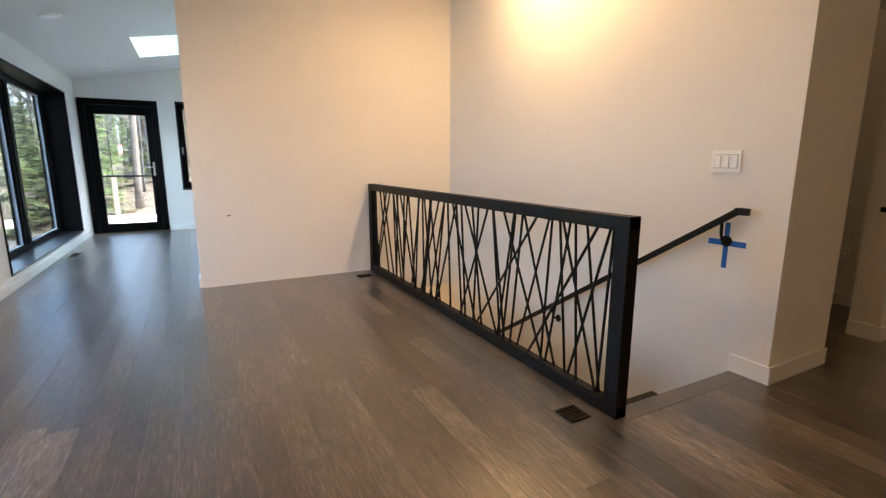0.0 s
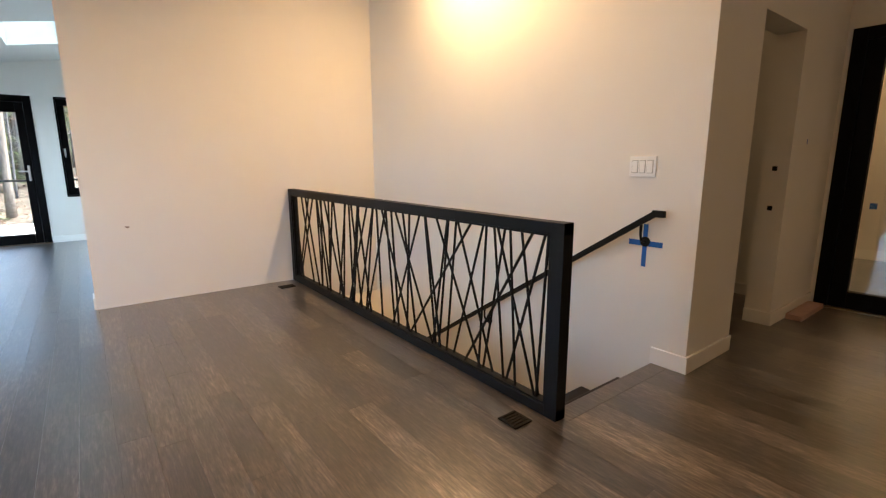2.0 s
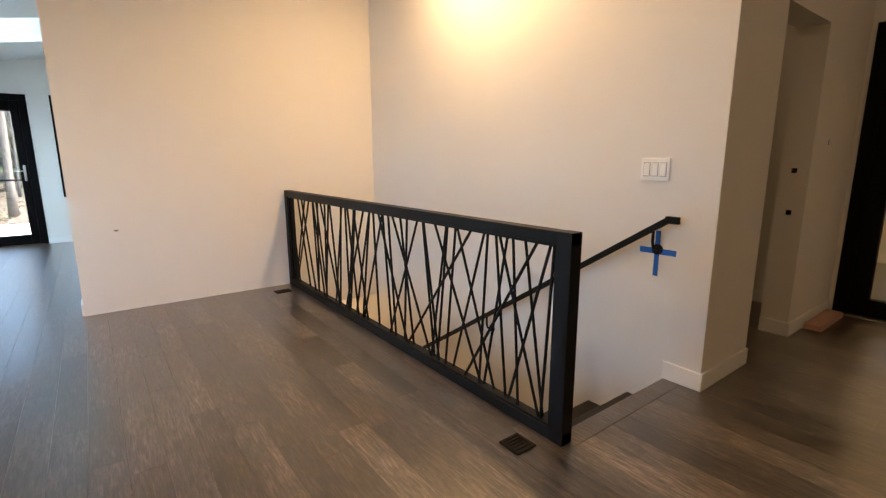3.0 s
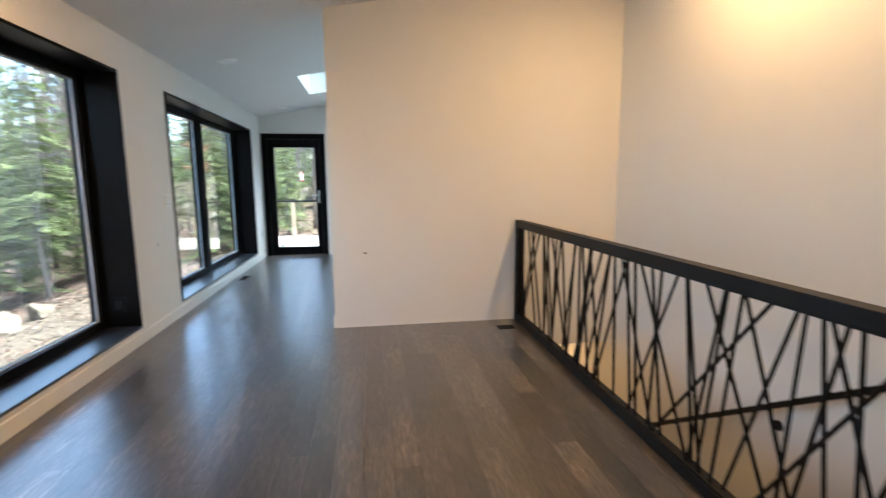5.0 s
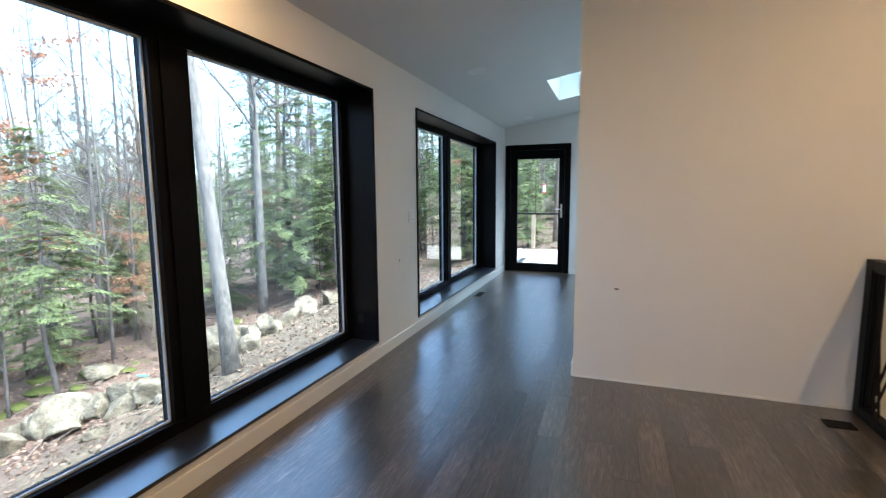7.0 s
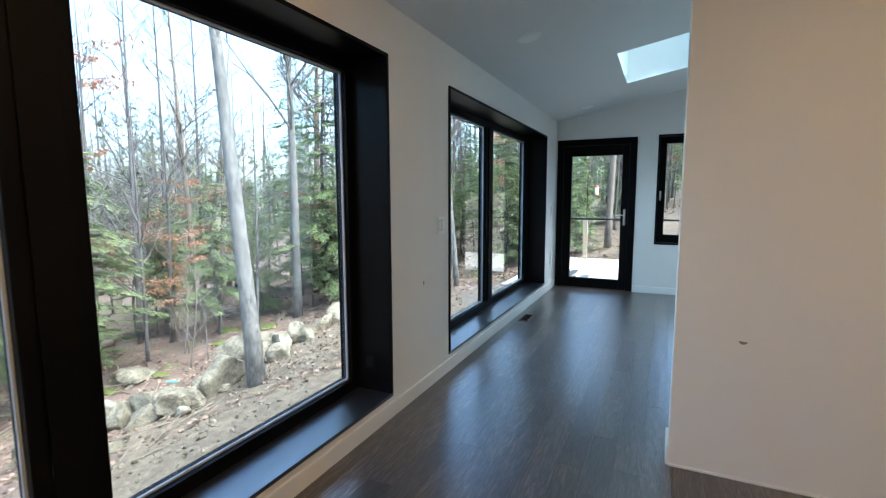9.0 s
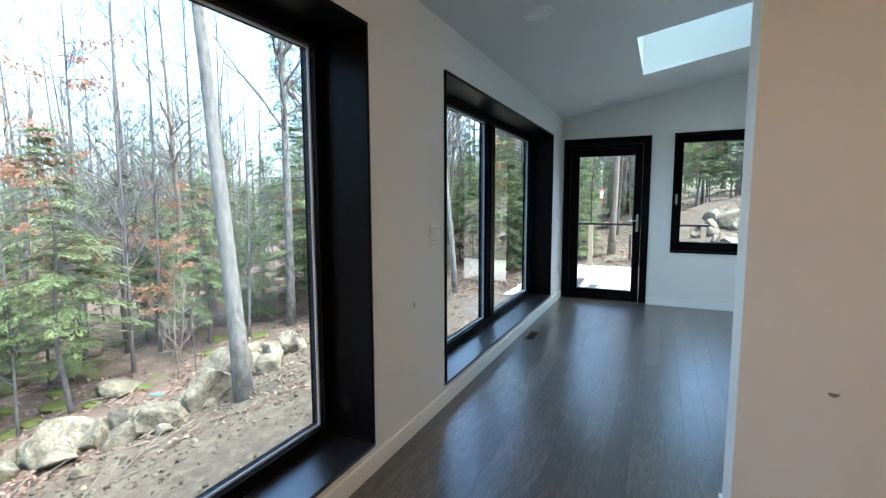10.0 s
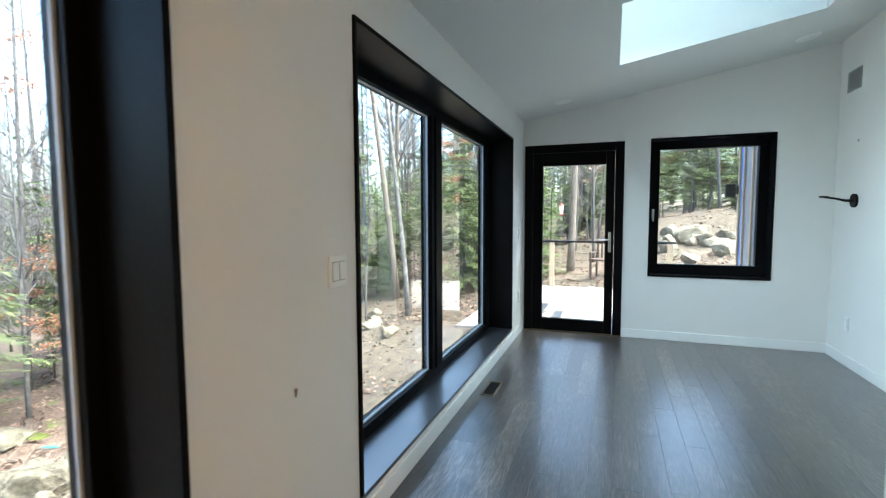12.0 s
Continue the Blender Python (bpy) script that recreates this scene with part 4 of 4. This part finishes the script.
def beech_sapling(seed, height):
    r = random.Random(seed)
    tree = empty("beech_sapling", (0, 0, 0), "slender sapling keeping its dry orange leaves", "tree", "beech saplings")
    bm = bmesh.new()
    pipe(bm, [(0.05 * math.sin(k), 0.05 * math.cos(k), height * k / 6 - (0.3 if k == 0 else 0)) for k in range(7)], [0.03 * (1 - k / 7.5) for k in range(7)], 6)
    rows = []
    for b in range(11):
        z = height * r.uniform(0.4, 0.97)
        a = r.uniform(0, 6.283)
        d = Vector((math.cos(a), math.sin(a), 0.15))
        ln = r.uniform(0.5, 1.5)
        tube(bm, (0, 0, z), Vector((0, 0, z)) + d * ln, 0.009, 0.003, sides=4, caps=False)
        for q in range(int(ln * 60)):
            p = Vector((0, 0, z)) + d * (ln * r.uniform(0.25, 1.05)) + Vector((r.gauss(0, 0.1), r.gauss(0, 0.1), r.gauss(-0.03, 0.05)))
            w = Vector((r.gauss(0, 1), r.gauss(0, 1), r.gauss(-0.5, 0.5))).normalized()
            rows.append((p, w, w.orthogonal().normalized(), r.uniform(0.06, 0.11), r.uniform(0.018, 0.03)))
    part("trunk", bm, M_BARK_TAN, tree, smooth=True)
    leafy("crown", rows, M_BEECH, tree)
    return tree


def stand(tree, x, y, turn=0.0, size=1.0, tilt=0.0):
    tree.matrix_basis = pose(x, y, ground_z(x, y), tilt, 0, turn) @ Matrix.Scale(size, 4)


def clone(tree, x, y, turn, size, tilt=0.0):
    return copy_thing(tree, pose(x, y, ground_z(x, y), tilt, 0, turn) @ Matrix.Scale(size / tree.scale[0], 4))


# the leaning pale trunk before the boulders, and its neighbours
main = bare_tree(3, 17.0, 0.175, M_BARK_PALE, -0.25, (-1.5, 0.0), 18, 0.62)
tagged(main, "leaning pale grey trunk rising among the boulders", "tree")
stand(main, -7.75, 9.5)
second = bare_tree(8, 18.0, 0.15, M_BARK_PALE, 0.15, (0.3, -0.4), 30)
stand(second, -11.7, 15.0)
thin = bare_tree(21, 14.0, 0.09, M_BARK_DARK, 0.1, (0.1, 0.3), 26, 0.2)
stand(thin, -16.6, 12.4)
brown = bare_tree(33, 19.0, 0.19, M_BARK_TAN, 0.1, (0.4, 0.2), 30)
stand(brown, -2.9, 32.0)
hems = [hemlock(1, 7.0, 0.24, 0.36), hemlock(2, 13.0, 0.06, 0.22), hemlock(5, 5.5, 0.08, 0.33)]
stand(hems[0], -13.2, 9.0)
stand(hems[1], -15.5, 19.0)
stand(hems[2], -14.0, 5.6)
beech = [beech_sapling(4, 4.2), beech_sapling(9, 5.5)]
stand(beech[0], -15.0, 12.6)
stand(beech[1], -14.8, 13.4)
dark = bare_tree(41, 16.0, 0.10, M_BARK_DARK, 0.25, (0.5, -0.4), 34, 0.28)
stand(dark, -20.5, 18.0)
bares = [dark, thin, brown]
brush = [bare_tree(51, 3.2, 0.018, M_BARK_TAN, 0.1, (0.3, 0.1), 16, 0.1, True), bare_tree(52, 4.6, 0.026, M_BARK_DARK, 0.15, (-0.4, 0.3), 18, 0.15, True)]
stand(brush[0], -13.0, 11.5)
stand(brush[1], -14.3, 14.8)

rt = random.Random(77)
placed = [(-7.7, 9.5), (-11.7, 15.0), (-16.6, 12.4), (-2.9, 32.0), (-13.2, 9.0), (-15.5, 19.0), (-14, 5.6), (-13.8, 10.9), (-13.3, 8.0), (-18.0, 11.8), (-19.6, 15.4), (-12.4, 13.8), (-6.0, 16.2), (-7.8, 19.2), (-12.6, 9.8), (-15.5, 14.9)]

birch = bare_tree(64, 12.0, 0.085, M_BARK_PALE, 0.1, (-1.5, 0.2), 16, 0.45)
tagged(birch, "slender leaning pale birch at the edge of the clearing", "tree")
stand(birch, -6.0, 16.2)
leaner = bare_tree(65, 17.0, 0.12, M_BARK_TAN, 0.1, (-2.4, 0.3), 24, 0.4)
stand(leaner, -7.8, 19.2)
for x, y, size in ((-13.8, 10.9, 0.62), (-13.3, 8.0, 0.4), (-18.0, 11.8, 0.9), (-19.6, 15.4, 1.1), (-12.4, 13.8, 0.6)):
    clone(thin, x, y, 50 * x, size, 2)
clone(brown, -1.75, 19.6, 30, 0.62)
log = empty("fallen_log", (0, 0, 0), "mossy fallen log lying on the forest floor", "log")
part("trunk", pipe(bmesh.new(), [(-21.4, 10.2, ground_z(-21.4, 10.2) + 0.2), (-20.2, 11.4, ground_z(-20.2, 11.4) + 0.22), (-18.6, 12.6, ground_z(-18.6, 12.6) + 0.2)], [0.2, 0.19, 0.14], 12), M_BARK_TAN, log, smooth=True)
part("moss", pipe(bmesh.new(), [(-20.9, 10.7, ground_z(-20.9, 10.7) + 0.28), (-20.2, 11.4, ground_z(-20.2, 11.4) + 0.31), (-19.6, 11.85, ground_z(-19.6, 11.85) + 0.29)], [0.08, 0.14, 0.07], 10), M_MOSS, log, "yellow-green moss along the top", smooth=True)
bm = bmesh.new()
rb = random.Random(19)
for k in range(120):
    x, y = -15.5 + rb.gauss(0, 0.8), 14.9 + rb.gauss(0, 0.5)
    a, l = rb.uniform(0, 6.28), rb.uniform(0.5, 1.5)
    z = ground_z(x, y) + rb.uniform(0.02, 0.45)
    tube(bm, (x, y, z), (x + l * math.cos(a), y + l * math.sin(a), z + rb.uniform(-0.2, 0.25)), rb.uniform(0.008, 0.025), 0.004, sides=5)
tagged(link("brush_pile", bm, M_BARK_DARK), "heap of cut grey branches on the forest floor", "brush pile", kind="stuff")


def clear(x, y, d):
    if x > -10.6 and y < 15:
        return False
    if x > -6 and y < 19:
        return False
    if x > -1.0 and y < 25:
        return False
    return all((x - a) ** 2 + (y - b) ** 2 > d * d for a, b in placed)


def scatter(count, sources, near, far, sizes, gap):
    made = tries = 0
    while made < count and tries < 4000:
        tries += 1
        a = radians(rt.uniform(-28, 118))
        d = near + (far - near) * rt.random() ** 0.8
        x, y = 0.0 - d * math.sin(a), 3.0 + d * math.cos(a)
        if not clear(x, y, gap):
            continue
        placed.append((x, y))
        clone(rt.choice(sources), x, y, rt.uniform(0, 360), rt.uniform(*sizes), rt.uniform(-3, 3))
        made += 1


scatter(58, hems[::2], 13.5, 26, (0.5, 1.0), 1.2)
scatter(80, hems, 18, 45, (0.55, 1.0), 1.6)
scatter(130, bares, 16, 55, (0.45, 0.9), 0.9)
scatter(26, beech, 13, 30, (0.7, 1.2), 1.0)
scatter(70, brush, 12.5, 34, (0.6, 1.3), 0.5)
scatter(110, hems, 38, 85, (0.8, 1.3), 2.0)
scatter(40, bares, 40, 85, (0.9, 1.4), 2.0)

for k in range(34):
    x, y = rt.uniform(-9, 0.5), rt.uniform(22, 42)
    if (x - 2) ** 2 + (y - 21) ** 2 > 16:
        clone(rt.choice(bares + brush), x, y, rt.uniform(0, 360), rt.uniform(0.45, 0.85), rt.uniform(-3, 3))
clone(hems[1], -11.6, 16.6, 40, 0.95)
for x, y, size in ((1.2, 27, 0.8), (3.4, 31, 0.95), (0.2, 36, 1.0), (5.0, 30, 0.9), (-4.2, 24.5, 0.5), (-5.4, 29, 0.8), (2.3, 38, 1.1), (6.5, 33, 1.1), (-2.6, 33, 0.8), (-7.0, 23.5, 0.7), (-9.2, 21.5, 0.8), (4.2, 40, 1.2), (-9.4, 19.4, 0.7), (-7.0, 21.6, 0.75), (-5.2, 22.2, 0.6), (-8.6, 24.0, 0.9), (-10.8, 18.6, 0.7), (2.4, 27.5, 0.7)):
    clone(rt.choice(hems), x, y, rt.uniform(0, 360), size)
for x, y, size in ((-19.0, 16.8, 1.5), (-17.4, 13.6, 1.2), (-15.2, 7.4, 2.1), (-16.5, 10.0, 1.7), (-12.4, 17.6, 1.0), (-20.5, 13.0, 2.2), (-12.7, 11.5, 0.95), (-11.9, 16.0, 0.8)):
    clone(rt.choice(beech), x, y, rt.uniform(0, 360), size)
rf = random.Random(8)
far = []
for t in range(620):
    a, d = radians(rf.uniform(-34, 125)), rf.uniform(62, 120)
    x, y = -d * math.sin(a), 3.0 + d * math.cos(a)
    z0, h = ground_z(x, y), rf.uniform(7, 17)
    for q in range(46):
        f = rf.random() ** 0.8
        b = rf.uniform(0, 6.283)
        w = Vector((math.cos(b), math.sin(b), rf.uniform(-0.55, 0.0))).normalized()
        p = Vector((x, y, z0 + 0.3 + h * f))
        far.append((p, w, w.cross(Vector((rf.gauss(0, 0.4), rf.gauss(0, 0.4), 1))).normalized(), (0.6 + 3.2 * (1 - f)) * rf.uniform(0.5, 1.0), rf.uniform(0.12, 0.4)))
    far.append((Vector((x, y, z0)), Vector((0, 0, 1)), Vector((math.cos(a), math.sin(a), 0)), h, 0.16))
twigs = []
for t in range(210):
    a, d = radians(rf.uniform(-34, 125)), rf.uniform(26, 56)
    x, y = -d * math.sin(a), 3.0 + d * math.cos(a)
    z0, h = ground_z(x, y), rf.uniform(10, 18)
    twigs.append((Vector((x, y, z0)), Vector((rf.gauss(0, 0.05), rf.gauss(0, 0.05), 1)), Vector((math.cos(a), math.sin(a), 0)), h, rf.uniform(0.05, 0.1)))
    for q in range(120):
        f = rf.uniform(0.25, 1.0)
        b = rf.uniform(0, 6.283)
        w = Vector((math.cos(b), math.sin(b), rf.uniform(0.1, 1.3))).normalized()
        p = Vector((x, y, z0 + h * f)) + w * rf.uniform(0, 2.2) * (1.15 - f)
        twigs.append((p, w, Vector((math.cos(a), math.sin(a), rf.gauss(0, 0.3))), rf.uniform(0.7, 2.6) * (1.25 - f), rf.uniform(0.010, 0.026)))
tagged(leafy("far_bare_woods", twigs, M_BARK_DARK, None), "leafless grey woods with fine twigs against the sky", "woods", kind="stuff")
tagged(leafy("far_woods", far, M_NEEDLE, None), "dense evergreen woods far down the slope", "woods", kind="stuff")

# ---------------------------------------------------------------- deck
DECK_Z = -0.10
deck = empty("deck", (0, 0, 0), "pale wooden deck outside the glazed door", "deck", kind="structure")
x = -2.4
while x < 1.12:
    part("deck_board", blk(x, x + 0.136, 9.74, 13.62, DECK_Z - 0.03, DECK_Z, bevel=0.003), M_DECK, deck)
    x += 0.141
part("deck_rim", blk(-2.4, 1.12, 13.62, 13.66, DECK_Z - 0.24, DECK_Z - 0.005), M_DECK, deck)
for px in (-2.2, -0.6, 0.9):
    part("deck_post", blk(px - 0.07, px + 0.07, 13.3, 13.44, ground_z(px, 13.4) - 0.2, DECK_Z - 0.032), M_POST, deck)
dr = empty("deck_railing", (0, 0, 0), "deck railing with wooden posts and a dark top rail", "railing")
part("top_rail", blk(-2.4, 0.62, 13.47, 13.56, 0.80, 0.84, bevel=0.004), M_METAL, dr)
for px in (-2.3, -1.62, 0.52):
    part("post", blk(px - 0.045, px + 0.045, 13.47, 13.56, DECK_Z, 0.80, bevel=0.004), M_POST, dr)
for k in range(5):
    part("cable", tube(bmesh.new(), (-2.3, 13.515, 0.03 + 0.14 * k), (0.52, 13.515, 0.03 + 0.14 * k), 0.0025, sides=5), M_METAL, dr)
wing = empty("house_wing", (0, 0, 0), "unfinished house wing with grey sheathing and fresh lumber strips", "house")
part("wall", blk(1.16, 1.5, 9.74, 11.5, -0.5, 3.2), M_HOUSEWRAP, wing)
for yy in (11.44, 11.2, 10.8, 10.4):
    part("strapping", blk(1.135, 1.158, yy, yy + 0.06, -0.1, 3.2), M_POST, wing)
part("tape_strip", blk(1.145, 1.158, 11.3, 11.36, -0.1, 3.1), M_TAPE, wing)
sc = empty("wall_lamp", (0, 0, 0), "small black outdoor wall lamp on the wing", "wall lamp")
part("back_plate", blk(1.105, 1.134, 11.44, 11.52, 1.62, 1.74, bevel=0.003), M_METAL, sc)
part("shade", blk(0.98, 1.09, 11.42, 11.53, 1.58, 1.76, bevel=0.004), M_METAL, sc)
part("arm", blk(1.085, 1.11, 11.46, 11.49, 1.66, 1.69), M_METAL, sc)

bench = empty("garden_bench", (0, 0, 0), "dark brown woven bench standing beyond the deck", "bench")
part("seat", blk(0, 0.9, 0, 0.45, 0.40, 0.45, bevel=0.01), M_BENCH, bench)
for k in range(7):
    part("back_slat", blk(0.05 + 0.12 * k, 0.09 + 0.12 * k, 0.42, 0.45, 0.45, 0.85), M_BENCH, bench)
part("back_rail", blk(0, 0.9, 0.415, 0.455, 0.85, 0.91, bevel=0.01), M_BENCH, bench)
for lx in (0.02, 0.83):
    part("arm_rest", blk(lx, lx + 0.05, 0.0, 0.44, 0.60, 0.64, bevel=0.008), M_BENCH, bench)
    for ly in (0.01, 0.40):
        part("leg", blk(lx, lx + 0.05, ly, ly + 0.05, -0.1, 0.60), M_BENCH, bench)
bench.matrix_basis = pose(-1.1, 17.6, ground_z(-0.8, 17.8) + 0.08, 0, 0, -24)
feeder = empty("bird_feeder", (0, 0, 0), "red and white bird feeder hanging from a hooked pole", "bird feeder")
gz = ground_z(-1.9, 15.6)
part("pole", pipe(bmesh.new(), [(-1.9, 15.6, gz - 0.2), (-1.9, 15.6, 1.9), (-1.86, 15.6, 2.0), (-1.75, 15.6, 2.02), (-1.66, 15.6, 1.94)], [0.01] * 5, 6), M_METAL, feeder)
part("wire", tube(bmesh.new(), (-1.66, 15.6, 1.62), (-1.66, 15.6, 1.94), 0.003, sides=5), M_STEEL, feeder)
part("cap", tube(bmesh.new(), (-1.66, 15.6, 1.56), (-1.66, 15.6, 1.62), 0.06, 0.02, sides=12), M_RED, feeder)
part("bottle", tube(bmesh.new(), (-1.66, 15.6, 1.38), (-1.66, 15.6, 1.56), 0.035, 0.045, sides=12), M_PLASTIC, feeder)
part("tray", tube(bmesh.new(), (-1.66, 15.6, 1.355), (-1.66, 15.6, 1.38), 0.06, sides=12), M_RED, feeder)

scrap = blk(-0.16, 0.16, -0.03, 0.03, 0.0, 0.02, bevel=0.004)
scrap = link("plastic_scrap", scrap, M_TEAL)
scrap.matrix_world = pose(-11.2, 9.9, ground_z(-11.2, 9.9) + 0.035, 0, 8, 35)
tagged(scrap, "turquoise plastic scrap lying on bare soil", "scrap")

# ---------------------------------------------------------------- floor boards
floor = empty("floor", (0, 0, 0), "dark grey-brown hardwood floor boards with a satin sheen", "floor", kind="structure")
PW = 0.13


def board_mesh(length):
    bm = bmesh.new()
    g = 0.0004
    rings = [[bm.verts.new(p) for p in ((i, i, z), (PW - i, i, z), (PW - i, length - i, z), (i, length - i, z))] for i, z in ((g, -0.016), (g, 0.0))]
    for lo, up in zip(rings, rings[1:]):
        for k in range(4):
            bm.faces.new((lo[k], lo[(k + 1) % 4], up[(k + 1) % 4], up[k]))
    bm.faces.new(rings[-1])
    me = bpy.data.meshes.new("floor_board")
    bm.to_mesh(me)
    bm.free()
    me.materials.append(M_FLOOR)
    return me


LENGTHS = (0.55, 0.8, 1.05, 1.3, 1.6, 1.9)
BOARDS = [board_mesh(l) for l in LENGTHS]
rp = random.Random(42)
rest_v, rest_f = [], []
count = 0


def lay(x, y, n):
    global count
    l = LENGTHS[n]
    if count < 300 and x < 3.3 and y + l > 0.1:
        ob = new("floor_board", BOARDS[n])
        ob.parent = floor
        ob.location = (x, y, 0)
        count += 1
    else:
        n0 = len(rest_v)
        rest_v.extend((v.co.x + x, v.co.y + y, v.co.z) for v in BOARDS[n].vertices)
        rest_f.extend(tuple(i + n0 for i in p.vertices) for p in BOARDS[n].polygons)


k = -26
while RAIL_X1 + k * PW < XD + 0.1:
    x = RAIL_X1 + k * PW
    mid = x + PW / 2
    if RAIL_X1 < mid < XE + 0.06:
        y = STAIR_Y - 0.09
        while y > YS:
            n = rp.randrange(len(LENGTHS))
            y -= LENGTHS[n]
            lay(x, y, n)
    else:
        stop = YN if mid < NOOK + 0.1 else (YP if mid < XE else 4.2)
        y = YS - rp.uniform(0, 1.2)
        while y < stop:
            n = rp.randrange(len(LENGTHS))
            lay(x, y, n)
            y += LENGTHS[n]
    k += 1
me = bpy.data.meshes.new("floor_boards")
me.from_pydata(rest_v, [], rest_f)
me.materials.append(M_FLOOR_REST)
ob = new("floor_boards", me)
ob.parent = floor
tagged(ob, kind="stuff")
nosing = part("nosing", blk(RAIL_X1 - 0.02, XE - 0.001, STAIR_Y - 0.089, STAIR_Y + 0.012, -0.03, 0.0005, bevel=0.003), M_FLOOR, floor, "hardwood nosing board at the head of the stairs")

# set every empty at the base of its thing
bpy.context.view_layer.update()
for ob in list(scene.collection.objects):
    if ob.type == "EMPTY" and ob.parent is None and ob.children and ob.matrix_basis == Matrix.Identity(4):
        pts = [c.matrix_basis @ Vector(v) for c in ob.children for v in c.bound_box]
        if not pts:
            continue
        lo = Vector([min(p[i] for p in pts) for i in range(3)])
        hi = Vector([max(p[i] for p in pts) for i in range(3)])
        at = Vector(((lo.x + hi.x) / 2, (lo.y + hi.y) / 2, lo.z))
        ob.location = at
        for c in ob.children:
            c.matrix_parent_inverse = Matrix.Translation(-at)
